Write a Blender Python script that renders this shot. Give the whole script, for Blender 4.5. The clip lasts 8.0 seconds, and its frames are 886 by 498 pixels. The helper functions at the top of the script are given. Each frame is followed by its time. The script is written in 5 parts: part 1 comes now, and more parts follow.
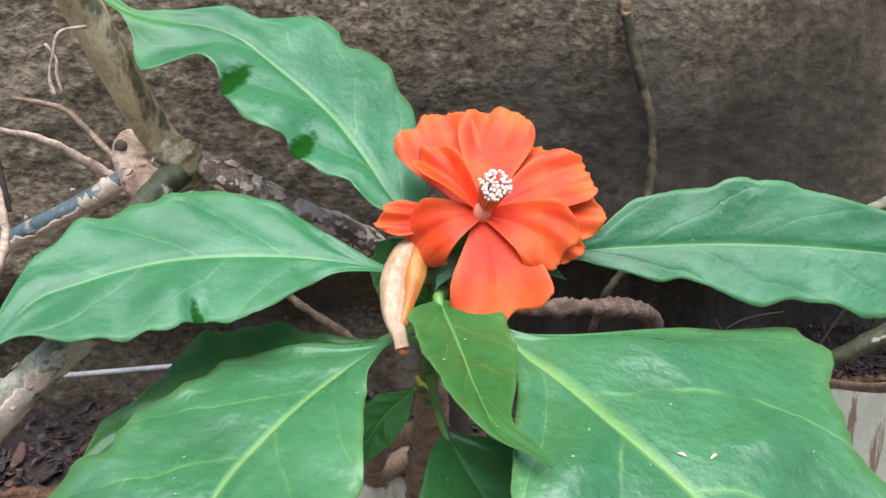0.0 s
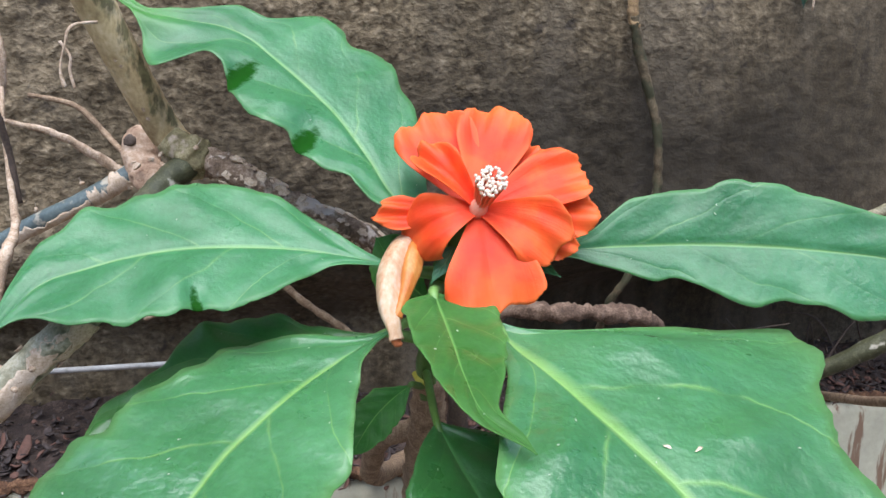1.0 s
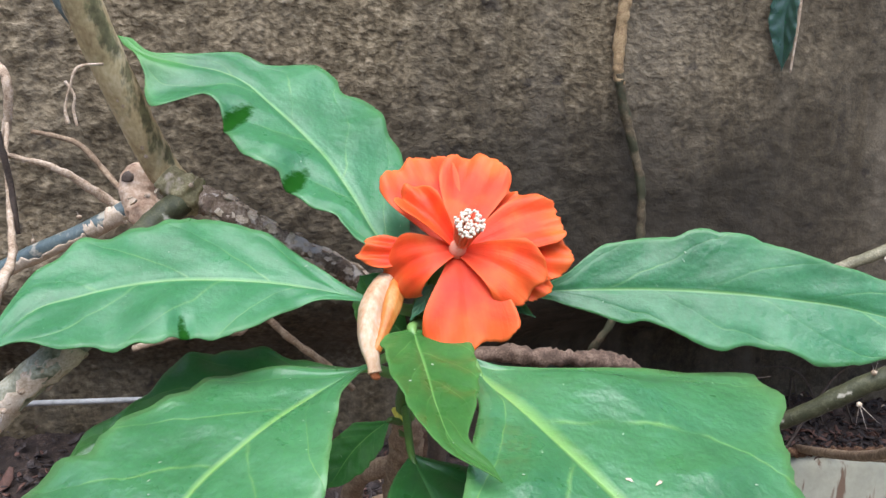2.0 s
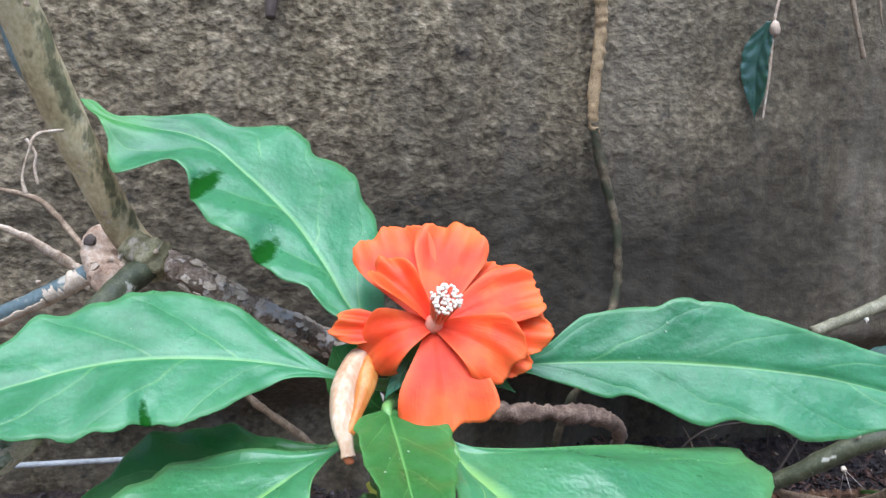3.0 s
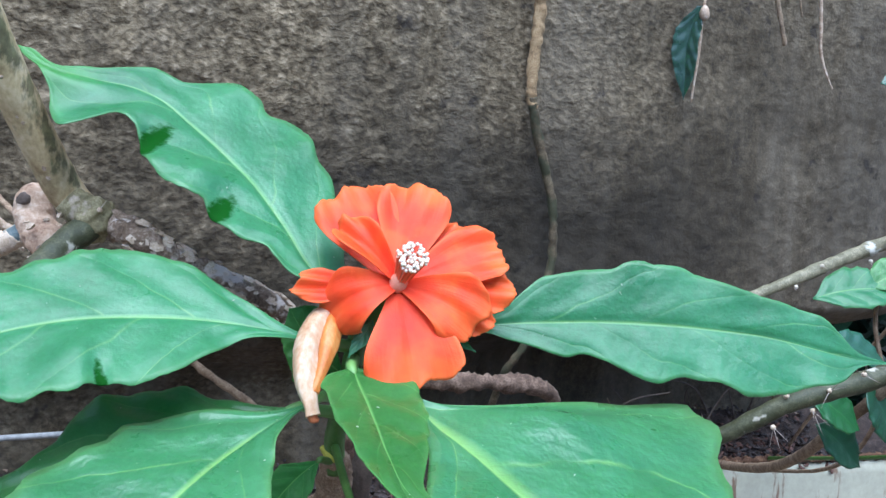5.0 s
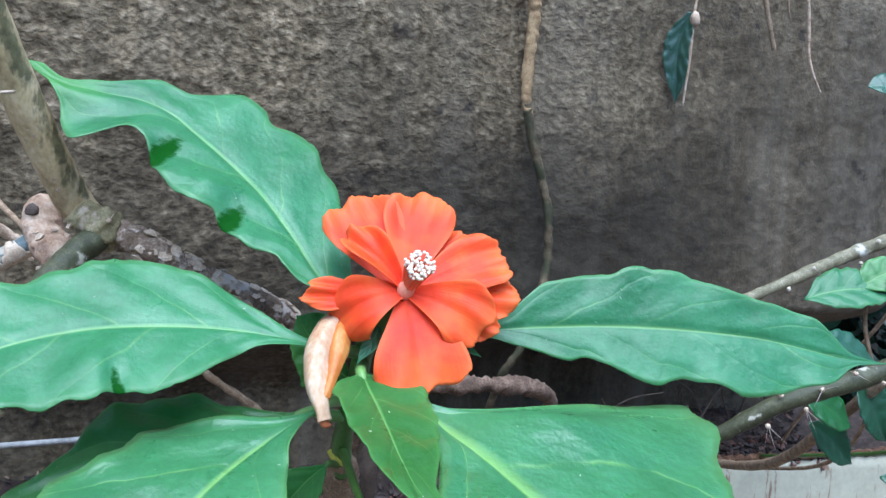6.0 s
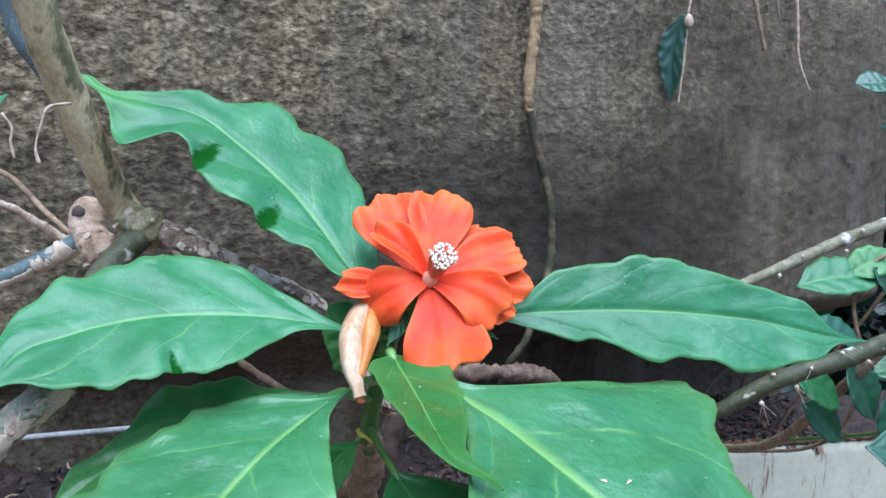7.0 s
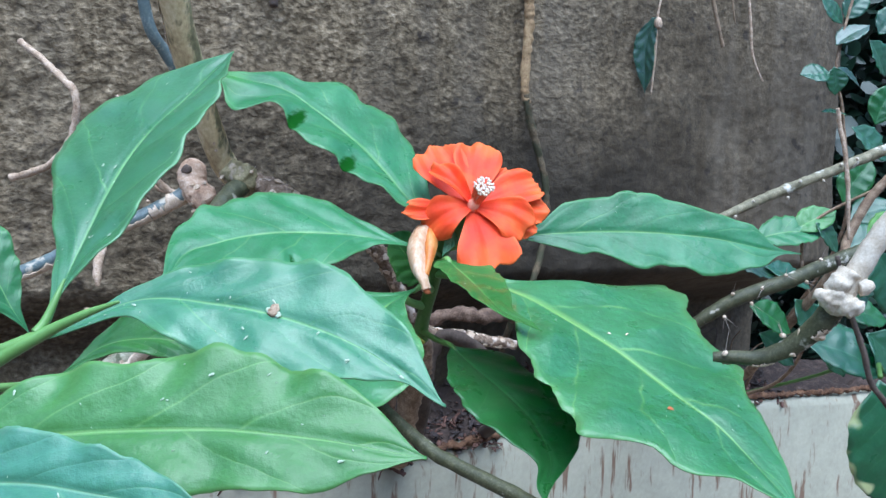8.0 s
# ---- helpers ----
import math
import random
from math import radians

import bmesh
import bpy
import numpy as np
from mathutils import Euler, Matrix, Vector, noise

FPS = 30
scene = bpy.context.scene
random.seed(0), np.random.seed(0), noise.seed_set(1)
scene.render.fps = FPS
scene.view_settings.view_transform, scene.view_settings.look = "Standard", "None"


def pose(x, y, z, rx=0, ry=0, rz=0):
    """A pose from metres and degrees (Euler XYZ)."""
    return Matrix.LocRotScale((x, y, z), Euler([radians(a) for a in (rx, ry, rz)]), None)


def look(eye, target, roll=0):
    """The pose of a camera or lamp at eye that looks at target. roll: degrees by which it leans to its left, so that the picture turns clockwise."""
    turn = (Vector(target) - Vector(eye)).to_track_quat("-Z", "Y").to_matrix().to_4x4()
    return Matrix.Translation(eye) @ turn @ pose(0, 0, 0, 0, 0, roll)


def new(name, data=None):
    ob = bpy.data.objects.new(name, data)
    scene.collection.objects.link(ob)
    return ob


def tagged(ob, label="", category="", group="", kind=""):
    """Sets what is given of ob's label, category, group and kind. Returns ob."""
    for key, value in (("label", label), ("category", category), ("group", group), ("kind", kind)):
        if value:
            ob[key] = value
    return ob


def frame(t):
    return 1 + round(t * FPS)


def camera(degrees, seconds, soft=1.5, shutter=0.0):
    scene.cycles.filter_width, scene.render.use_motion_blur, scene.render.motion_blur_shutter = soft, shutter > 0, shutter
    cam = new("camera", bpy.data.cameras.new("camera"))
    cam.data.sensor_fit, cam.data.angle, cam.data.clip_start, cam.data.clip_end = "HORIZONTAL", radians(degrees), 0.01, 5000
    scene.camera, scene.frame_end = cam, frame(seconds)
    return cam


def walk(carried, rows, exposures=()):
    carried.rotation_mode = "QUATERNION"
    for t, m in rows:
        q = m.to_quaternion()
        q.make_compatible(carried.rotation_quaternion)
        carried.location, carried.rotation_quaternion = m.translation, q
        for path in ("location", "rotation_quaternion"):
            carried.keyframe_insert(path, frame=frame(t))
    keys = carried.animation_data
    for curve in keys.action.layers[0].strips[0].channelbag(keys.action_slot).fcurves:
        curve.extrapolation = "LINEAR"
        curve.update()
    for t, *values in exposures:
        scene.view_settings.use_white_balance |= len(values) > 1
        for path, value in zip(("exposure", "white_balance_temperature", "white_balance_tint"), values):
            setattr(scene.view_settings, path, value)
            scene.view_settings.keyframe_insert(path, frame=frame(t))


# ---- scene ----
cam = camera(60.0, 8.0, soft=1.5)
PATH = [
    (0, (0.017, 0.002, 0.625), (-0.121, 1.951, 0.195), -0.4),
    (0.2, (0.017, -0.0035, 0.6249), (-0.1776, 1.9358, 0.1765), 0.04),
    (0.5, (0.016, -0.009, 0.625), (-0.276, 1.914, 0.161), 0.1),
    (0.7, (0.019, -0.0042, 0.6225), (-0.2945, 1.9193, 0.1735), 0.24),
    (1, (0.022, -0.002, 0.621), (-0.15, 1.95, 0.222), 0.5),
    (1.2, (0.0242, 0.0013, 0.6209), (-0.0828, 1.9539, 0.2016), 0.6),
    (1.5, (0.024, -0.001, 0.621), (-0.045, 1.954, 0.203), 1.3),
    (1.7, (0.0247, -0.0017, 0.6197), (-0.0769, 1.9613, 0.2508), 2.28),
    (2, (0.027, -0.012, 0.62), (-0.134, 1.963, 0.347), 2.1),
    (2.2, (0.0267, -0.0166, 0.6232), (-0.1414, 1.9618, 0.3824), 2.37),
    (3.3, (0.0239, 0.0002, 0.6328), (-0.0248, 1.9899, 0.4366), 2.48),
    (3.5, (0.02, 0.0, 0.633), (0.006, 1.988, 0.414), 3.1),
    (3.7, (0.0158, -0.0005, 0.6329), (0.0282, 1.9862, 0.4033), 3.09),
    (4, (0.014, -0.002, 0.634), (0.058, 1.983, 0.397), 3.0),
    (4.2, (0.0144, -0.0029, 0.6324), (0.071, 1.9823, 0.3962), 2.87),
    (4.5, (0.015, -0.004, 0.628), (0.103, 1.98, 0.394), 3.1),
    (4.7, (0.0137, -0.0032, 0.624), (0.1178, 1.9806, 0.392), 3.24),
    (5.8, (0.0091, -0.0076, 0.6273), (0.1575, 1.9738, 0.3996), 3.06),
    (6, (0.007, -0.009, 0.627), (0.155, 1.972, 0.401), 2.9),
    (6.2, (0.0043, -0.0116, 0.6279), (0.1546, 1.9695, 0.3985), 2.91),
    (6.5, (0.001, -0.017, 0.628), (0.156, 1.964, 0.397), 2.8),
    (6.7, (0.0017, -0.022, 0.6283), (0.1559, 1.9586, 0.3973), 2.57),
    (7, (-0.002, -0.031, 0.627), (0.154, 1.95, 0.399), 2.1),
    (7.2, (-0.0058, -0.0456, 0.6225), (0.1575, 1.9349, 0.3967), 2.01),
    (7.5, (-0.017, -0.075, 0.614), (0.17, 1.904, 0.394), 1.8),
    (7.7, (-0.0215, -0.0942, 0.6106), (0.1595, 1.887, 0.4056), 1.45),
    (8, (-0.035, -0.114, 0.601), (0.182, 1.865, 0.416), 1.1),
]
walk(cam, [(t, look(eye, target, roll)) for t, eye, target, roll in PATH],
     [(0.0, 1.16, 6000, 9), (2.0, 1.20, 6000, 9), (3.5, 1.34, 5150, 5), (8.0, 1.22, 5100, 4)])

# ---- light ----
world = bpy.data.worlds.new("sky")
scene.world = world
world.use_nodes = True
wn = world.node_tree
bg = wn.nodes["Background"]
sky = wn.nodes.new("ShaderNodeTexSky")
sky.sky_type = "NISHITA"
sky.sun_disc = False
sky.sun_elevation = radians(65)
sky.sun_rotation = radians(200)
wn.links.new(sky.outputs[0], bg.inputs[0])
bg.inputs[1].default_value = 0.15
sun = new("sun", bpy.data.lights.new("sun", "SUN"))
sun.data.energy, sun.data.angle, sun.data.color = 2.3, radians(60), (1.0, 0.96, 0.9)
sun.matrix_world = look((0.12, -0.37, 1.74), (0, 0.2, 0.5))


# ---- materials ----
def material(name, rough=0.6, metal=0.0):
    m = bpy.data.materials.new(name)
    m.use_nodes = True
    t = m.node_tree
    b = t.nodes["Principled BSDF"]
    b.inputs["Roughness"].default_value, b.inputs["Metallic"].default_value = rough, metal
    return m, t, b


def node(t, kind, **values):
    n = t.nodes.new(kind)
    for k, v in values.items():
        n.inputs[k.replace("_", " ")].default_value = v
    return n


def math_node(t, op, a, b=None, c=None, clamp=False):
    n = t.nodes.new("ShaderNodeMath")
    n.operation, n.use_clamp = op, clamp
    for i, x in enumerate((a, b, c)):
        if x is None:
            continue
        if isinstance(x, (int, float)):
            n.inputs[i].default_value = x
        else:
            t.links.new(x, n.inputs[i])
    return n.outputs[0]


def ramp(t, source, *stops):
    n = t.nodes.new("ShaderNodeValToRGB")
    e = n.color_ramp.elements
    while len(e) < len(stops):
        e.new(0.5)
    for q, (p, c) in zip(e, stops):
        q.position, q.color = p, (*c, 1)
    t.links.new(source, n.inputs[0])
    return n.outputs[0]


def mix(t, f, a, b):
    n = t.nodes.new("ShaderNodeMix")
    n.data_type = "RGBA"
    for i, x in ((0, f), (6, a), (7, b)):
        if isinstance(x, (int, float)):
            n.inputs[i].default_value = x
        elif isinstance(x, tuple):
            n.inputs[i].default_value = (*x, 1)
        else:
            t.links.new(x, n.inputs[i])
    return n.outputs[2]


def grain(t, scale, detail=4.0, rough=0.6, coord="Object", stretch=None):
    c = t.nodes.new("ShaderNodeTexCoord").outputs[coord]
    if stretch:
        m = t.nodes.new("ShaderNodeMapping")
        m.inputs["Scale"].default_value = stretch
        t.links.new(c, m.inputs[0])
        c = m.outputs[0]
    n = node(t, "ShaderNodeTexNoise", Scale=scale, Detail=detail, Roughness=rough)
    t.links.new(c, n.inputs["Vector"])
    return n.outputs[0]


def bump(t, b, height, strength, distance, after=None):
    n = node(t, "ShaderNodeBump", Strength=strength, Distance=distance)
    t.links.new(height, n.inputs["Height"])
    if after:
        t.links.new(after, n.inputs["Normal"])
    t.links.new(n.outputs[0], b.inputs["Normal"])
    return n.outputs[0]


def leaf_material(name, dark, light, vein, darkenings=(), gleam=0.42, quilt=0.65, tip=None):
    """Waxy leaf: pale rib and laterals, quilted between them; dark ellipses paint in the shade of folds (s, w, length,
    width).
    """
    m, t, b = material(name, 0.34)
    uv = t.nodes.new("ShaderNodeUVMap")
    uv.uv_map = "blade"
    sep = t.nodes.new("ShaderNodeSeparateXYZ")
    t.links.new(uv.outputs[0], sep.inputs[0])
    along, across = sep.outputs[0], sep.outputs[1]
    side = math_node(t, "ABSOLUTE", across)
    wob = math_node(t, "MULTIPLY", grain(t, 70, 2.0), 0.10)
    rib = math_node(t, "SUBTRACT", 1.0, math_node(t, "DIVIDE", side, math_node(t, "MULTIPLY_ADD", along, -0.045, 0.062)), clamp=True)
    odd = math_node(t, "MULTIPLY", math_node(t, "GREATER_THAN", across, 0.0), 0.43)
    lane = math_node(t, "ADD", math_node(t, "SUBTRACT", math_node(t, "MULTIPLY", along, 4.6), math_node(t, "MULTIPLY", math_node(t, "POWER", side, 1.1), 1.25)), math_node(t, "ADD", odd, math_node(t, "MULTIPLY", wob, 2.6)))
    near = math_node(t, "ABSOLUTE", math_node(t, "SUBTRACT", math_node(t, "FRACT", lane), 0.5))
    thin = math_node(t, "MULTIPLY_ADD", side, -0.030, 0.046)
    veins = math_node(t, "SUBTRACT", 1.0, math_node(t, "DIVIDE", near, thin), clamp=True)
    veins = math_node(t, "MULTIPLY", veins, ramp(t, grain(t, 60, 2.0), (0.40, (0.15,) * 3), (0.60, (1,) * 3)))
    both = math_node(t, "MAXIMUM", math_node(t, "MULTIPLY", rib, 0.9), math_node(t, "MULTIPLY", veins, 0.55))
    blotch = grain(t, 30, 3.0)
    fine = grain(t, 900, 3.0)
    tone = ramp(t, math_node(t, "MULTIPLY_ADD", fine, 0.25, math_node(t, "MULTIPLY", blotch, 0.75)), (0.32, dark), (0.68, light))
    tone = mix(t, math_node(t, "MULTIPLY", ramp(t, grain(t, 300, 5.0, 0.7), (0.48, (0,) * 3), (0.78, (1,) * 3)), 0.22), tone, tuple(min(1.0, 1.6 * q) for q in light))
    info = t.nodes.new("ShaderNodeObjectInfo")
    hue = t.nodes.new("ShaderNodeHueSaturation")
    t.links.new(math_node(t, "MULTIPLY_ADD", info.outputs["Random"], 0.022, 0.486), hue.inputs["Hue"])
    t.links.new(math_node(t, "MULTIPLY_ADD", info.outputs["Random"], 0.22, 0.90), hue.inputs["Value"])
    t.links.new(tone, hue.inputs["Color"])
    tone = mix(t, both, hue.outputs[0], vein)
    if tip:
        tone = mix(t, ramp(t, math_node(t, "MULTIPLY_ADD", blotch, 0.2, along), (0.88, (0.0,) * 3), (1.0, (0.7,) * 3)), tone, tip)
    margin = math_node(t, "POWER", side, 14.0)
    tone = mix(t, math_node(t, "MULTIPLY", margin, 0.35), tone, vein)
    gloss = ramp(t, grain(t, 45, 4.0, 0.65), (0.34, (0.24,) * 3), (0.66, (0.46,) * 3))
    shine = t.nodes.new("ShaderNodeValue").outputs[0]
    shine.default_value = gleam
    # A fold's shade and lost sheen go into its colour, roughness and shine.
    for s0, w0, ds, dw in darkenings:
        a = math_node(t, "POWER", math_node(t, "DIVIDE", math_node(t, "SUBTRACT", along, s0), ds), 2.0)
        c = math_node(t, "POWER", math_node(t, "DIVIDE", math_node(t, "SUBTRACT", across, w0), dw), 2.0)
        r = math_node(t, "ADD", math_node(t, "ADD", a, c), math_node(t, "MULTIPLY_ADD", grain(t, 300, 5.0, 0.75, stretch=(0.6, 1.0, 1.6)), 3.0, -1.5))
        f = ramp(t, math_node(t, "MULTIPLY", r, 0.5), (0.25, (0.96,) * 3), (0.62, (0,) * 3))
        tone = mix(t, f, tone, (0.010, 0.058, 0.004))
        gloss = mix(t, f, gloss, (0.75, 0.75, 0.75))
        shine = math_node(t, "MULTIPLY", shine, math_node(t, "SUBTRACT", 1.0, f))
    t.links.new(tone, b.inputs["Base Color"])
    t.links.new(gloss, b.inputs["Roughness"])
    pillow = math_node(t, "POWER", math_node(t, "MULTIPLY", near, 2.0), 0.7)
    height = math_node(t, "ADD", math_node(t, "MULTIPLY", pillow, math_node(t, "MULTIPLY_ADD", side, 0.25, 0.35)), math_node(t, "ADD", math_node(t, "MULTIPLY_ADD", blotch, 0.9, math_node(t, "MULTIPLY", grain(t, 120, 3.0, 0.6), 0.75)), math_node(t, "MULTIPLY", rib, -0.45)))
    first = bump(t, b, height, 0.22, 0.0040 * quilt)
    bump(t, b, grain(t, 420, 4.0, 0.7), 0.25, 0.0008, first)
    t.links.new(shine, b.inputs["Specular IOR Level"])
    b.inputs["Subsurface Weight"].default_value = 0.12
    b.inputs["Subsurface Radius"].default_value = (0.0010, 0.0022, 0.0006)
    b.inputs["Subsurface Scale"].default_value = 1.0
    return m


def rough_material(name, stops, scale, rough, strength, distance, stretch=None, spots=None, spot_stretch=None):
    m, t, b = material(name, rough)
    a, f = grain(t, scale, 6.0, 0.65, stretch=stretch), grain(t, scale * 7, 3.0, 0.6, stretch=stretch)
    v = math_node(t, "MULTIPLY_ADD", f, 0.4, math_node(t, "MULTIPLY", a, 0.6))
    c = ramp(t, v, *stops)
    if spots:
        colour, sc, lo, hi = spots
        p = grain(t, sc, 4.0, 0.6, stretch=spot_stretch)
        c = mix(t, ramp(t, p, (lo, (0, 0, 0)), (hi, (1, 1, 1))), c, colour)
    t.links.new(c, b.inputs["Base Color"])
    bump(t, b, v, strength, distance)
    return m


LEAF = leaf_material("leaf_green", (0.024, 0.112, 0.036), (0.060, 0.200, 0.086), (0.18, 0.34, 0.11))
LEAF_BROAD = leaf_material("leaf_broad", (0.030, 0.122, 0.036), (0.070, 0.212, 0.082), (0.22, 0.39, 0.10), (), 0.62, 1.35)
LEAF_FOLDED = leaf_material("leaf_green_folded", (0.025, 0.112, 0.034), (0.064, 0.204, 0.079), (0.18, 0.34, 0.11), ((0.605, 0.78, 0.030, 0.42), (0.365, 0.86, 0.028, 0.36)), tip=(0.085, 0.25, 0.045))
LEAF_NICKED = leaf_material("leaf_green_nicked", (0.025, 0.112, 0.034), (0.062, 0.203, 0.079), (0.18, 0.34, 0.11), ((0.545, 0.92, 0.014, 0.26),))
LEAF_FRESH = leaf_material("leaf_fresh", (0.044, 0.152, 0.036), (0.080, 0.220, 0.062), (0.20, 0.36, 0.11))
LEAF_DUSTY = leaf_material("leaf_dusty", (0.044, 0.145, 0.066), (0.076, 0.200, 0.104), (0.20, 0.38, 0.14), (), 0.5, 0.4)
LEAF_YOUNG = leaf_material("leaf_soft", (0.030, 0.120, 0.024), (0.056, 0.176, 0.042), (0.15, 0.31, 0.08), (), 0.10, 0.6)
# Paler and bluer: the sky's reflection is put into the base colour.
LEAF_PALE = leaf_material("leaf_pale", (0.055, 0.165, 0.100), (0.095, 0.225, 0.145), (0.20, 0.36, 0.20))
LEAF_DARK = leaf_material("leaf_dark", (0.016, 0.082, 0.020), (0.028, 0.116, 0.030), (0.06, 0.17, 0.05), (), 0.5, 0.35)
LEAF_SMALL = leaf_material("leaf_small", (0.014, 0.058, 0.026), (0.026, 0.088, 0.042), (0.05, 0.13, 0.07), (), 0.6, 0.15)
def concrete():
    """Old concrete: smooth brown render low down, painted darker for shade, worn to small pale aggregate in a ragged
    field above.
    """
    m, t, b = material("weathered_concrete", 0.92)
    wide, mid_, fine = grain(t, 9, 5.0), grain(t, 150, 4.0, 0.65), grain(t, 700, 3.0, 0.7)
    streak = grain(t, 22, 4.0, 0.6, stretch=(3.0, 3.0, 0.30))
    place = t.nodes.new("ShaderNodeTexCoord").outputs["Object"]
    sep = t.nodes.new("ShaderNodeSeparateXYZ")
    t.links.new(place, sep.inputs[0])
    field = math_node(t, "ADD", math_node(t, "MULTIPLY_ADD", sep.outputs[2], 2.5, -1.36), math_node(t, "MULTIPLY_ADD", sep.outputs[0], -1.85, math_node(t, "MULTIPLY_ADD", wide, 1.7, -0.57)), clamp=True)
    v = math_node(t, "MULTIPLY_ADD", fine, 0.40, math_node(t, "MULTIPLY", mid_, 0.60))
    warp = t.nodes.new("ShaderNodeVectorMath")
    warp.operation = "MULTIPLY_ADD"
    nz = node(t, "ShaderNodeTexNoise", Scale=260.0, Detail=2.0)
    t.links.new(place, nz.inputs["Vector"])
    t.links.new(nz.outputs["Color"], warp.inputs[0])
    warp.inputs[1].default_value = (0.0040, 0.0040, 0.0040)
    t.links.new(place, warp.inputs[2])
    cells = node(t, "ShaderNodeTexVoronoi", Scale=240.0, Randomness=1.0)
    t.links.new(warp.outputs[0], cells.inputs["Vector"])
    lum = t.nodes.new("ShaderNodeSeparateColor")
    t.links.new(cells.outputs["Color"], lum.inputs[0])
    dome = math_node(t, "SUBTRACT", 1.0, math_node(t, "MULTIPLY", math_node(t, "POWER", cells.outputs["Distance"], 2.0), 2.2), clamp=True)
    pebble = math_node(t, "MULTIPLY", dome, math_node(t, "POWER", lum.outputs[0], 0.65))
    # The low render's tone is darkened to carry the lower wall's shade.
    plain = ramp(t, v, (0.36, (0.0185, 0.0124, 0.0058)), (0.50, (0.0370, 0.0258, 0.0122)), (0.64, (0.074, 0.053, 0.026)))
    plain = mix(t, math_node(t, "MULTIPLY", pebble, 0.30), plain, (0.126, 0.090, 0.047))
    grit = grain(t, 230, 2.0, 0.5, stretch=(1.0, 1.0, 1.35))
    v2 = math_node(t, "ADD", math_node(t, "MULTIPLY_ADD", grit, 0.62, math_node(t, "MULTIPLY", pebble, 0.14)), math_node(t, "MULTIPLY_ADD", mid_, 0.20, math_node(t, "MULTIPLY", fine, 0.10)))
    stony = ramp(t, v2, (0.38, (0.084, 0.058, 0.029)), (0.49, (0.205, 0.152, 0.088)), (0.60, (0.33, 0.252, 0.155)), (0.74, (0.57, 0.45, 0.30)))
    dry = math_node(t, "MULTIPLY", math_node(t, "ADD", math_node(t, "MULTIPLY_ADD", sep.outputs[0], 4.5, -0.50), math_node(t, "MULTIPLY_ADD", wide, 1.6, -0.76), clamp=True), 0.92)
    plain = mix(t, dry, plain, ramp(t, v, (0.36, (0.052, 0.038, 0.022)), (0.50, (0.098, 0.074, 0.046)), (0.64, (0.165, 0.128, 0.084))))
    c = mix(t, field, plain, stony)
    c = mix(t, ramp(t, streak, (0.46, (0.0,) * 3), (0.68, (0.45,) * 3)), c, (0.055, 0.036, 0.0145))
    wash = grain(t, 12, 3.0, 0.5, stretch=(2.6, 2.6, 0.22))
    c = mix(t, ramp(t, wash, (0.46, (0.0,) * 3), (0.74, (0.55,) * 3)), c, (0.180, 0.146, 0.106))
    pits = ramp(t, grain(t, 48, 3.0, 0.6), (0.30, (0.75,) * 3), (0.36, (0.0,) * 3))
    c = mix(t, pits, c, (0.026, 0.018, 0.013))
    # Dark ellipse painted behind the flower for the shrub's shade on the wall.
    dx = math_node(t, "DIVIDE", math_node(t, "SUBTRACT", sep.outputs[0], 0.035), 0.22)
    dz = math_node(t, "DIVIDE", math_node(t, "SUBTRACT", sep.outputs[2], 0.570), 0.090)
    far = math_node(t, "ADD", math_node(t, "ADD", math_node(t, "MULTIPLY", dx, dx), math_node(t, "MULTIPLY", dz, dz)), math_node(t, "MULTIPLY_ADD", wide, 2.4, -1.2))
    shrub_shade = ramp(t, math_node(t, "MULTIPLY", far, 0.5), (0.10, (0.68,) * 3), (0.80, (0,) * 3))
    c = mix(t, shrub_shade, c, (0.0120, 0.0080, 0.0036))
    t.links.new(c, b.inputs["Base Color"])
    first = bump(t, b, v, 0.6, 0.0016)
    bump(t, b, math_node(t, "MULTIPLY", v2, math_node(t, "MULTIPLY_ADD", field, 0.8, 0.2)), 0.9, 0.0042, first)
    return m


KNUCKLE = rough_material("knuckle_bark", ((0.34, (0.090, 0.070, 0.032)), (0.5, (0.215, 0.175, 0.085)), (0.66, (0.40, 0.34, 0.20))), 170, 0.8, 0.7, 0.0010, None, ((0.42, 0.33, 0.25), 120, 0.60, 0.68))
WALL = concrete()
BARK = rough_material("brown_bark", ((0.34, (0.31, 0.205, 0.100)), (0.5, (0.54, 0.405, 0.215)), (0.66, (0.72, 0.58, 0.37))), 90, 0.7, 0.4, 0.0007, (1, 1, 0.6), ((0.10, 0.085, 0.040), 75, 0.61, 0.67), (1, 1, 0.5))


def mossy_side(m, direction, moss, scale):
    """Moss on the side of a stem that faces a direction, with a ragged border."""
    t = m.node_tree
    b = next(n for n in t.nodes if n.type == "BSDF_PRINCIPLED")
    old = b.inputs["Base Color"].links[0].from_socket
    geo = t.nodes.new("ShaderNodeNewGeometry")
    dot = t.nodes.new("ShaderNodeVectorMath")
    dot.operation = "DOT_PRODUCT"
    dot.inputs[1].default_value = direction
    t.links.new(geo.outputs["Normal"], dot.inputs[0])
    v = math_node(t, "ADD", dot.outputs["Value"], math_node(t, "MULTIPLY_ADD", grain(t, scale, 5.0, 0.65, stretch=(1, 1, 0.5)), 1.6, -0.8))
    tint = ramp(t, grain(t, scale * 2.5, 4.0), (0.36, tuple(0.5 * q for q in moss)), (0.64, tuple(1.7 * q for q in moss)))
    t.links.new(mix(t, ramp(t, v, (0.84, (0,) * 3), (1.04, (0.85,) * 3)), old, tint), b.inputs["Base Color"])


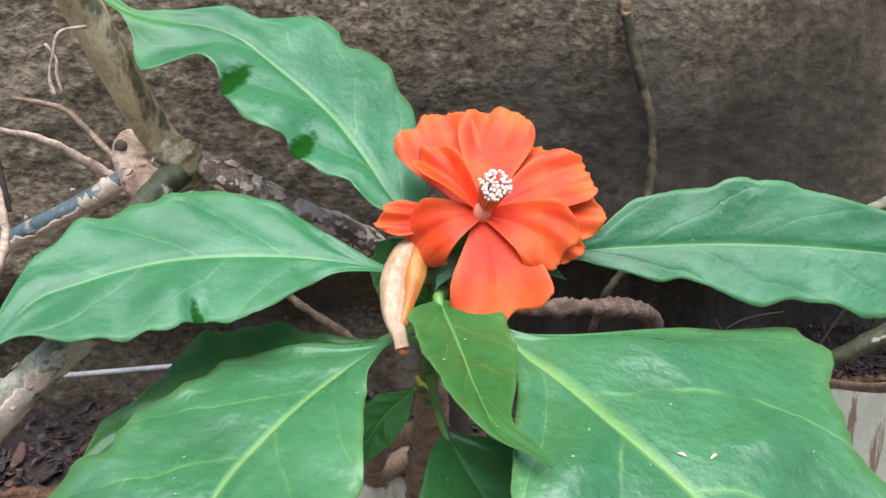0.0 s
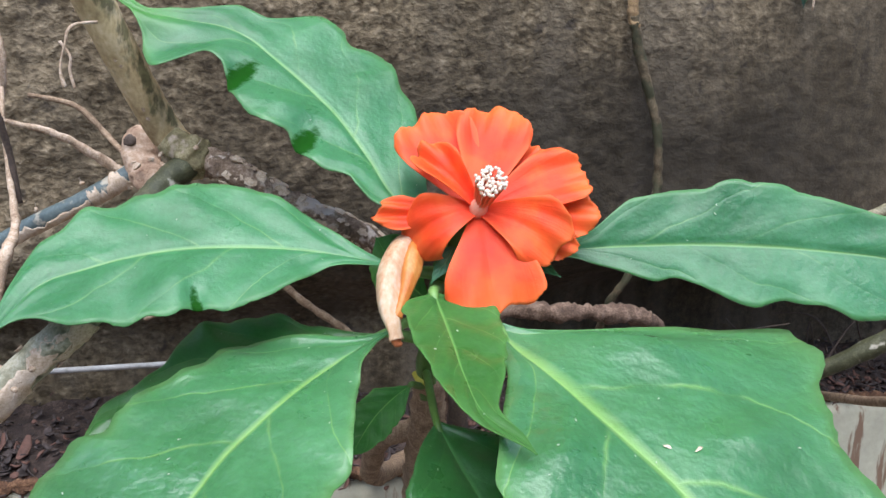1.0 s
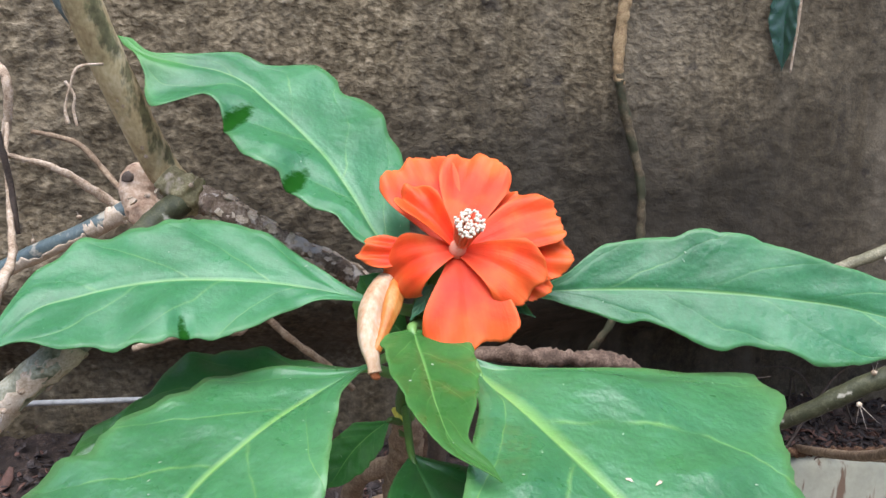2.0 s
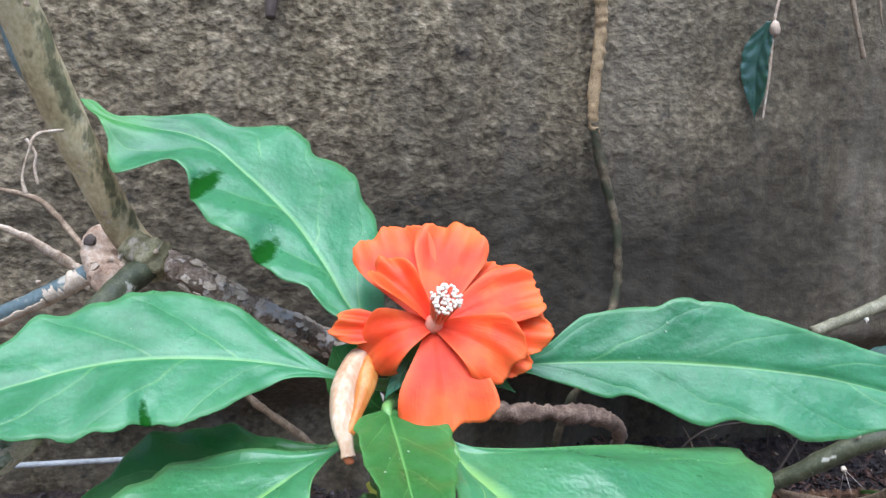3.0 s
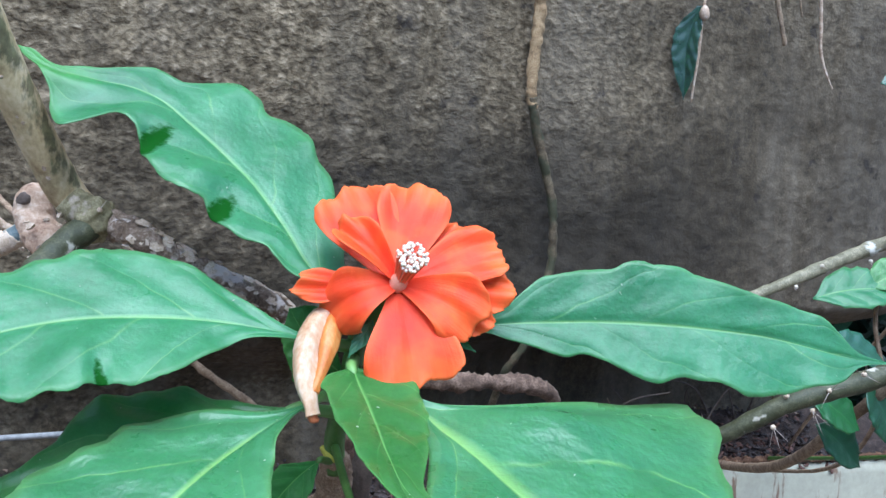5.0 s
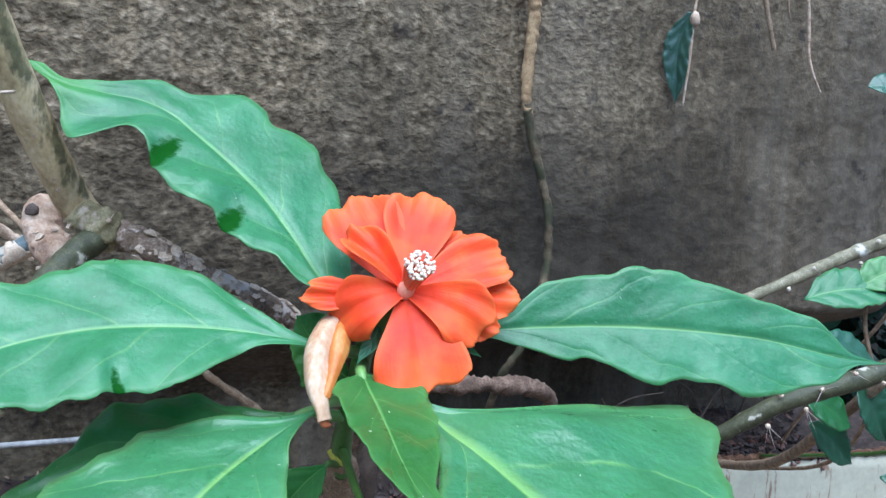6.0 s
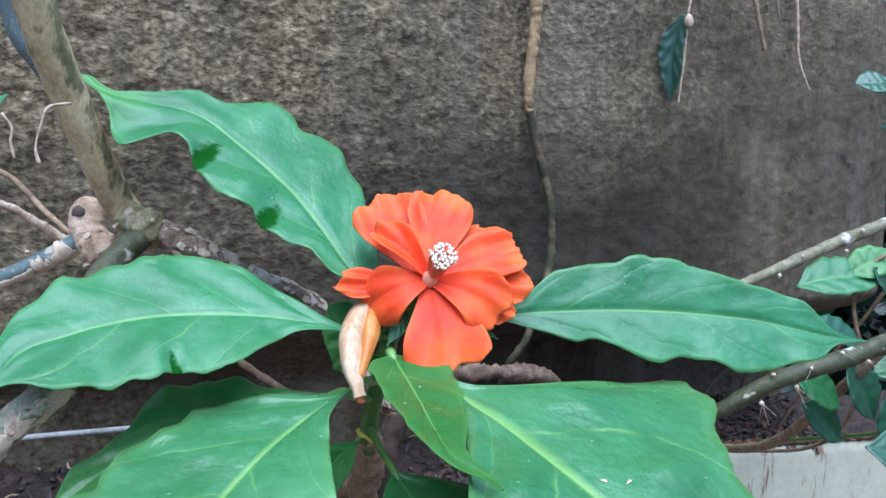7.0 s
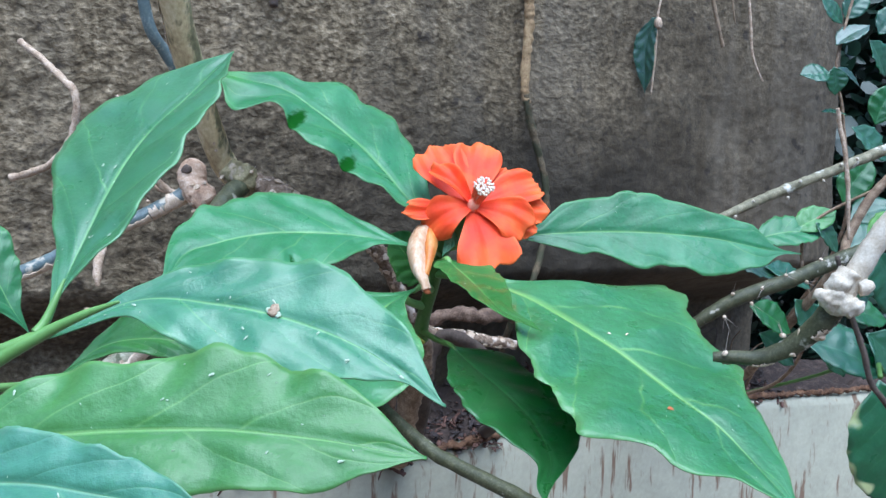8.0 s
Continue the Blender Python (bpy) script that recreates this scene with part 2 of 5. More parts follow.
mossy_side(BARK, (0.94, -0.34, 0.0), (0.105, 0.098, 0.044), 130)
OLIVE = rough_material("olive_stem", ((0.34, (0.028, 0.030, 0.011)), (0.5, (0.058, 0.058, 0.025)), (0.66, (0.13, 0.124, 0.066))), 230, 0.6, 0.5, 0.001, None, ((0.50, 0.46, 0.37), 120, 0.61, 0.67))
GREY_OLIVE = rough_material("grey_olive_stem", ((0.34, (0.090, 0.078, 0.040)), (0.5, (0.185, 0.160, 0.092)), (0.66, (0.37, 0.32, 0.21))), 230, 0.65, 0.5, 0.001, None, ((0.60, 0.56, 0.48), 100, 0.58, 0.66))
BLUE_STEM = rough_material("bluish_stem", ((0.3, (0.06, 0.085, 0.088)), (0.55, (0.125, 0.160, 0.160)), (0.75, (0.32, 0.35, 0.33))), 120, 0.42, 0.3, 0.0006, None, ((0.46, 0.41, 0.32), 130, 0.57, 0.63))
PALE_STEM = rough_material("pale_bark", ((0.3, (0.32, 0.25, 0.17)), (0.5, (0.54, 0.46, 0.35)), (0.72, (0.74, 0.68, 0.58))), 200, 0.75, 0.5, 0.0007)
MOTTLED = rough_material("mottled_stem", ((0.34, (0.15, 0.14, 0.085)), (0.5, (0.33, 0.31, 0.21)), (0.66, (0.58, 0.54, 0.42))), 150, 0.6, 0.5, 0.0008, None, ((0.09, 0.095, 0.045), 110, 0.56, 0.64))
DRY = rough_material("dry_twig", ((0.36, (0.20, 0.125, 0.075)), (0.5, (0.46, 0.33, 0.225)), (0.64, (0.70, 0.56, 0.44))), 260, 0.8, 0.6, 0.0007)
LIMB_BARK = rough_material("scaly_bark", ((0.34, (0.060, 0.038, 0.024)), (0.5, (0.21, 0.140, 0.092)), (0.66, (0.48, 0.37, 0.28))), 150, 0.85, 0.8, 0.0014, None, ((0.64, 0.53, 0.44), 120, 0.52, 0.59))
ROOT = rough_material("root_bark", ((0.34, (0.10, 0.060, 0.034)), (0.5, (0.25, 0.165, 0.100)), (0.66, (0.46, 0.34, 0.23))), 230, 0.8, 0.6, 0.0008)
GREEN_STEM = rough_material("green_stem", ((0.3, (0.05, 0.12, 0.02)), (0.7, (0.11, 0.21, 0.04))), 120, 0.5, 0.3, 0.001)
LIME_STEM = rough_material("lime_stem", ((0.3, (0.11, 0.23, 0.05)), (0.7, (0.18, 0.33, 0.09))), 120, 0.45, 0.2, 0.0006)
SOIL = rough_material("dark_litter", ((0.35, (0.012, 0.007, 0.006)), (0.52, (0.039, 0.024, 0.018)), (0.70, (0.150, 0.102, 0.082))), 110, 0.9, 0.9, 0.003)
WHITEWASH = rough_material("stained_whitewash", ((0.3, (0.31, 0.290, 0.215)), (0.6, (0.41, 0.385, 0.290)), (0.8, (0.48, 0.455, 0.355))), 30, 0.7, 0.3, 0.001, None, ((0.17, 0.105, 0.065), 95, 0.57, 0.64), (1.0, 1.0, 0.16))
GROUND = rough_material("earth", ((0.3, (0.05, 0.035, 0.025)), (0.7, (0.16, 0.12, 0.09))), 6, 0.95, 0.6, 0.02)
CREAM = rough_material("cream_anther", ((0.3, (0.80, 0.60, 0.45)), (0.7, (0.88, 0.80, 0.68))), 400, 0.6, 0.2, 0.0005)


def petal_material():
    m, t, b = material("orange_petal", 0.5)
    uv = t.nodes.new("ShaderNodeUVMap")
    uv.uv_map = "blade"
    st = t.nodes.new("ShaderNodeMapping")
    st.inputs["Scale"].default_value = (1.2, 26, 1)
    t.links.new(uv.outputs[0], st.inputs[0])
    n = node(t, "ShaderNodeTexNoise", Scale=1.0, Detail=3.0)
    t.links.new(st.outputs[0], n.inputs["Vector"])
    sep = t.nodes.new("ShaderNodeSeparateXYZ")
    t.links.new(uv.outputs[0], sep.inputs[0])
    body = ramp(t, grain(t, 75, 3.0, 0.55), (0.34, (0.66, 0.024, 0.004)), (0.50, (0.79, 0.048, 0.006)), (0.66, (0.87, 0.098, 0.011)))
    edge = math_node(t, "MAXIMUM", sep.outputs[0], math_node(t, "MULTIPLY", math_node(t, "ABSOLUTE", math_node(t, "MULTIPLY_ADD", sep.outputs[1], 2.0, -1.0)), 0.93))
    rim = math_node(t, "POWER", math_node(t, "MULTIPLY_ADD", n.outputs[0], 0.12, math_node(t, "SUBTRACT", edge, 0.06)), 6.0, clamp=True)
    c = mix(t, math_node(t, "MULTIPLY", rim, 0.75), body, (0.92, 0.190, 0.046))
    heart = math_node(t, "SUBTRACT", 1.0, math_node(t, "MULTIPLY", sep.outputs[0], 2.0), clamp=True)
    c = mix(t, math_node(t, "MULTIPLY", heart, 0.55), c, (0.80, 0.085, 0.045))
    c = mix(t, math_node(t, "MULTIPLY", n.outputs[0], 0.14), c, (0.74, 0.040, 0.012))
    t.links.new(c, b.inputs["Base Color"])
    first = bump(t, b, n.outputs[0], 0.18, 0.0006)
    bump(t, b, grain(t, 190, 4.0, 0.6), 0.35, 0.0009, first)
    b.inputs["Subsurface Weight"].default_value = 0.15
    b.inputs["Subsurface Radius"].default_value = (0.005, 0.0015, 0.0005)
    b.inputs["Subsurface Scale"].default_value = 1.0
    b.inputs["Specular IOR Level"].default_value = 0.25
    return m


PETAL = petal_material()
FILAMENT, _t, _b = material("filament", 0.5)
_b.inputs["Base Color"].default_value = (0.82, 0.20, 0.09, 1)


# ---- building helpers ----
def part(name, bm, mat, parent=None, label="", smooth=True):
    me = bpy.data.meshes.new(name)
    bm.normal_update()
    bm.to_mesh(me)
    bm.free()
    for p in me.polygons:
        p.use_smooth = smooth
    me.materials.append(mat)
    ob = new(name, me)
    if parent:
        ob.parent = parent
        ob.matrix_parent_inverse = parent.matrix_world.inverted()
    if label:
        ob["label"] = label
    return ob


def thing(name, place, label, category, group="", kind=""):
    ob = new(name)
    ob.empty_display_size = 0.02
    ob.location = place
    bpy.context.view_layer.update()
    return tagged(ob, label, category, group, kind)


def smooth_value(values, s):
    """A smooth reading of evenly spaced values at s in 0..1."""
    n = len(values) - 1
    x = min(max(s, 0.0), 1.0) * n
    i = min(int(x), n - 1)
    f = x - i
    p = [values[min(max(i + k, 0), n)] for k in (-1, 0, 1, 2)]
    return 0.5 * (2 * p[1] + (p[2] - p[0]) * f + (2 * p[0] - 5 * p[1] + 4 * p[2] - p[3]) * f * f + (3 * p[1] - p[0] - 3 * p[2] + p[3]) * f ** 3)


def blade_place(spec):
    """The function from (s, w), along and across a leaf, to its place and the leaf's normal."""
    base, tip = Vector(spec["base"]), Vector(spec["tip"])
    u = tip - base
    length = u.length
    u.normalize()
    n = Vector(spec["face"]).normalized()
    n = (n - u * n.dot(u)).normalized()
    v = n.cross(u)
    arch, wave, fold, crinkle = spec.get("arch", 3), spec.get("wave", 2), spec.get("fold", 0.1), spec.get("crinkle", 1.0)
    rnd = random.Random(spec.get("seed", 1))
    ph = [rnd.uniform(0, 6.28) for _ in range(8)]

    def place(s, w):
        c = smooth_value(spec["sweep"], s) / 1000
        a = abs(w)
        half = max(smooth_value(spec["left" if w > 0 else "right"], s), 0.25) / 1000
        k = 0 if w > 0 else 4
        lap = 0.6 * math.sin(9 * s * 3.1 + ph[k]) + 0.4 * math.sin(17 * s * 3.1 + ph[k + 1])
        tooth = 1 + 0.03 * crinkle * a ** 4 * math.sin(37 * s + 3 * math.sin(11 * s + ph[k + 2])) + 0.022 * a ** 6 * noise.noise((38 * s, ph[k], 0)) + 0.014 * a ** 8 * noise.noise((90 * s, ph[k], 5))
        full = min(1.0, half / 0.012)
        h = arch / 1000 * (4 * s * (1 - s) - 0.6) + fold * half * (a - 0.4) + wave / 1000 * full * a ** 2.2 * lap
        h += 0.0005 * crinkle * full * math.sin(30 * s - 5.5 * a + ph[k + 3]) * math.sin(3.14 * min(a * 1.1, 1))
        h -= 0.0008 * math.exp(-(w * half / 0.0011) ** 2) * full
        for s0, w0, ds, dw, deep in spec.get("dents", ()):
            h += deep / 1000 * math.exp(-((s - s0) / ds) ** 2 - ((w - w0) / dw) ** 2)
        return base + u * (s * length) + v * (c + w * half * tooth) + n * h

    return place, n


def blade(spec, rows=96, cols=12):
    """A leaf blade: widths left and right of the rib and the rib's sweep in millimetres, base to tip."""
    place, n = blade_place(spec)
    bm = bmesh.new()
    uv = bm.loops.layers.uv.new("blade")
    grid, info = [], {}
    for i in range(rows + 1):
        line = []
        for j in range(-cols, cols + 1):
            q = bm.verts.new(place(i / rows, j / cols))
            info[q] = (i / rows, j / cols)
            line.append(q)
        grid.append(line)
    for i in range(rows):
        for j in range(2 * cols):
            f = bm.faces.new((grid[i][j], grid[i + 1][j], grid[i + 1][j + 1], grid[i][j + 1]))
            for l in f.loops:
                l[uv].uv = info[l.vert]
    return bm


def leaf(parent, spec, mat, label="", name="leaf", thick=0.0003):
    ob = part(name, blade(spec), mat, parent, label)
    sol = ob.modifiers.new("thickness", "SOLIDIFY")
    sol.thickness, sol.offset = thick, 0
    return ob


def along(points, steps):
    """A smooth line of steps+1 points through the given ones."""
    pts = [Vector(p) for p in points]
    return [Vector([smooth_value([p[k] for p in pts], i / steps) for k in range(3)]) for i in range(steps + 1)]


def tube(points, radii, steps=40, sides=12, knobs=0.0, seed=1, cap=True, freq=260):
    """A tapered, uneven stem through points, with radii in millimetres."""
    bm = bmesh.new()
    line = along(points, steps)
    off = Vector((seed * 3.7, seed * 1.3, seed * 2.1))
    up, rings = Vector((0.3, 0.2, 0.93)), []
    for i, p in enumerate(line):
        d = (line[min(i + 1, steps)] - line[max(i - 1, 0)]).normalized()
        a = d.cross(up)
        if a.length < 0.05:
            a = d.cross(Vector((1, 0, 0)))
        a.normalize()
        b = a.cross(d)
        up = b
        r = smooth_value(radii, i / steps) / 1000
        ring = []
        for k in range(sides):
            w = 2 * math.pi * k / sides
            q = a * math.cos(w) + b * math.sin(w)
            lump = 1 + knobs * noise.noise((p + q * r) * freq + off) + 0.6 * knobs * noise.noise((p + q * r) * freq * 3 + off)
            ring.append(bm.verts.new(p + q * r * lump))
        rings.append(ring)
    for i in range(steps):
        for k in range(sides):
            bm.faces.new((rings[i][k], rings[i][(k + 1) % sides], rings[i + 1][(k + 1) % sides], rings[i + 1][k]))
    if cap:
        bm.faces.new(rings[0][::-1])
        bm.faces.new(rings[-1])
    return bm


SPINE = rough_material("spine", ((0.3, (0.22, 0.15, 0.11)), (0.7, (0.55, 0.47, 0.40))), 300, 0.6, 0.2, 0.0003)
DARK_TWIG = rough_material("dark_twig", ((0.3, (0.03, 0.02, 0.016)), (0.7, (0.14, 0.10, 0.075))), 150, 0.85, 0.5, 0.001)
PEEL = rough_material("peeling_bark", ((0.34, (0.34, 0.23, 0.14)), (0.5, (0.60, 0.46, 0.33)), (0.66, (0.80, 0.68, 0.55))), 240, 0.8, 0.5, 0.0006)
SPECK = rough_material("pale_speck", ((0.3, (0.30, 0.40, 0.26)), (0.7, (0.58, 0.62, 0.48))), 500, 0.8, 0.3, 0.0003)


def peel(parent, points, radii, start, sweep, seed, label="", mat=None, name="peeling_bark"):
    """A ragged sheet of bark lying round part of a stem: degrees round it from start over sweep."""
    line = along(points, 60)
    bm = bmesh.new()
    rings = []
    for i, p in enumerate(line):
        d = (line[min(i + 1, 60)] - line[max(i - 1, 0)]).normalized()
        a = d.cross(Vector((0, 0, 1))).normalized()
        b = a.cross(d)
        r = smooth_value(radii, i / 60) / 1000
        lo = start + 30 * noise.noise((i * 0.17, seed, 0)) + 26 * noise.noise((i * 0.8, seed, 2))
        hi = start + sweep * (0.75 + 0.50 * noise.noise((i * 0.13, seed, 5)) + 0.32 * noise.noise((i * 0.7, seed, 7)))
        ring = []
        for k in range(9):
            w = radians(lo + (hi - lo) * k / 8)
            lift = r * ((1.07 if mat is None else 1.03) + 0.10 * noise.noise((i * 0.4, k * 0.5, seed)))
            ring.append(bm.verts.new(p + (a * math.cos(w) + b * math.sin(w)) * lift))
        rings.append(ring)
    for i in range(60):
        for k in range(8):
            bm.faces.new((rings[i][k], rings[i][k + 1], rings[i + 1][k + 1], rings[i + 1][k]))
    ob = part(name, bm, mat or PEEL, parent, label)
    m = ob.modifiers.new("thickness", "SOLIDIFY")
    m.thickness = 0.0004
    return ob


# ---- the setting ----
def wall_y(x):
    return 0.455 + 0.30 * x


def ledge_y(x):
    return min(0.42 + (0.33 if x < 0 else 0.70) * x, wall_y(x) + 0.06)


def ledge_z(x):
    return 0.400 - 0.06 * min(max(x, -0.3), 0.5)


def bed_point(x, f):
    """A point of the bed's surface, f from the ledge (0) to the wall (1)."""
    y0 = ledge_y(x) + 0.012
    y = y0 + (wall_y(x) + 0.135 - y0) * f
    h = ledge_z(x) - 0.004 + 0.025 * f + 0.008 * math.exp(-((f - 0.12) / 0.12) ** 2)
    return Vector((x, y, h + 0.008 * noise.noise((x * 30, y * 30, 0)) + 0.005 * noise.noise((x * 90, y * 90, 2))))


def build_wall():
    bm = bmesh.new()
    xs = [-2.0, -1.4, -1.0, -0.7, -0.55] + [-0.45 + 0.88 * i / 352 for i in range(353)]
    zs = [0.0, 0.15, 0.3, 0.36] + [0.40 + 0.46 * i / 185 for i in range(186)] + [0.92, 1.0, 1.2, 1.5]
    rows = []
    for z in zs:
        row = []
        for x in xs:
            coarse = 1.3 - 0.8 * min(max((x + 0.3) / 0.5, 0), 1)
            g = 0.003 * noise.noise((x * 22, z * 22, 0)) + 0.0022 * coarse * noise.noise((x * 110, z * 110, 3)) + 0.0016 * coarse * noise.noise((x * 240, z * 240, 9))
            low = 1 - min(max((z - 0.465) / 0.065, 0), 1)
            low = low * low * (3 - 2 * low)
            cave = low * (0.060 + 0.080 * min(max((x + 0.02) / 0.15, 0), 1))
            row.append(bm.verts.new((x, wall_y(x) - g + cave + 0.9 * max(x - 0.375, 0.0) ** 1.35, z)))
        rows.append(row)
    for i in range(len(zs) - 1):
        for j in range(len(xs) - 1):
            bm.faces.new((rows[i][j], rows[i][j + 1], rows[i + 1][j + 1], rows[i + 1][j]))
    edge = [rows[0][0], rows[0][-1], rows[-1][-1], rows[-1][0]]
    back = [bm.verts.new(q.co + Vector((-0.03, 0.20, 0))) for q in edge]
    bm.faces.new(back[::-1])
    loops = [rows[0], [r[-1] for r in rows], rows[-1][::-1], [r[0] for r in rows][::-1]]
    for k in range(4):
        bm.faces.new(loops[k][::-1] + [back[k], back[(k + 1) % 4]])
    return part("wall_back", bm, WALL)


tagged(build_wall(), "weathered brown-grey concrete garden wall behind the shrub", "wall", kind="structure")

PLASTER = rough_material("pale_plaster", ((0.3, (0.55, 0.53, 0.48)), (0.7, (0.68, 0.66, 0.61))), 5, 0.85, 0.2, 0.002)


# Near-black colour that stands for the shade deep in the hedge.
SHADE_BACKING = rough_material("shade_backing", ((0.3, (0.010, 0.011, 0.008)), (0.7, (0.028, 0.028, 0.022))), 8, 0.9, 0.4, 0.003)


def slab(name, x0, x1, y0, y1, z0, z1, label, mat=PLASTER):
    bm = bmesh.new()
    bmesh.ops.create_cube(bm, size=1.0, matrix=Matrix.LocRotScale(((x0 + x1) / 2, (y0 + y1) / 2, (z0 + z1) / 2), None, (x1 - x0, y1 - y0, z1 - z0)))
    return tagged(part(name, bm, mat, smooth=False), label, "wall", kind="structure")


# Unseen walls, added to close off low sky and bounce fill light.
slab("wall_front", -2.6, 2.6, -3.35, -3.2, 0.0, 2.0, "unseen pale wall added across the yard to bound and bounce light")
slab("wall_left", -2.75, -2.6, -3.35, 1.6, 0.0, 2.0, "unseen pale wall added beside the yard to bound and bounce light")
slab("wall_right", 2.6, 2.75, -3.35, 1.6, 0.0, 2.0, "unseen pale wall added beside the yard to bound and bounce light")
# Backing added beyond the hedge, so that its gaps read as shade.
slab("wall_far", -2.6, 2.6, 1.6, 1.75, 0.0, 2.3, "near-black backing added for the shade between hedge leaves", SHADE_BACKING)

bm = bmesh.new()
bmesh.ops.create_grid(bm, x_segments=40, y_segments=40, size=60)
tagged(part("ground", bm, GROUND), "bare brown earth in front of the wall", "ground", kind="structure")


def build_ledge():
    bm = bmesh.new()
    prof = [(0.0, -0.5), (0.0, -0.012), (0.004, -0.003), (0.020, 0.0), (0.024, -0.037)]
    xs = [-1.2 + 1.9 * i / 80 for i in range(81)]
    rows = []
    for x in xs:
        rows.append([bm.verts.new((x - d * 0.3, ledge_y(x) + d + 0.0015 * noise.noise((x * 40, z * 40, 1)), ledge_z(x) + z + 0.003 * noise.noise((x * 30, d * 50, 7)))) for d, z in prof])
    for i in range(80):
        for k in range(4):
            bm.faces.new((rows[i][k], rows[i + 1][k], rows[i + 1][k + 1], rows[i][k + 1]))
    return part("ledge", bm, WHITEWASH)


tagged(build_ledge(), "whitewashed planting ledge with brown drip stains", "ledge", kind="structure")


def build_soil():
    bm = bmesh.new()
    rows, nx, nd = [], 220, 30
    for i in range(nx + 1):
        x = -1.2 + 1.8 * i / nx
        row = [bm.verts.new(bed_point(x, j / nd)) for j in range(nd + 1)]
        rows.append(row)
    for i in range(nx):
        for j in range(nd):
            bm.faces.new((rows[i][j], rows[i + 1][j], rows[i + 1][j + 1], rows[i][j + 1]))
    return part("soil", bm, SOIL)


tagged(build_soil(), "dark soil and leaf litter in the planting bed", "soil", kind="structure")

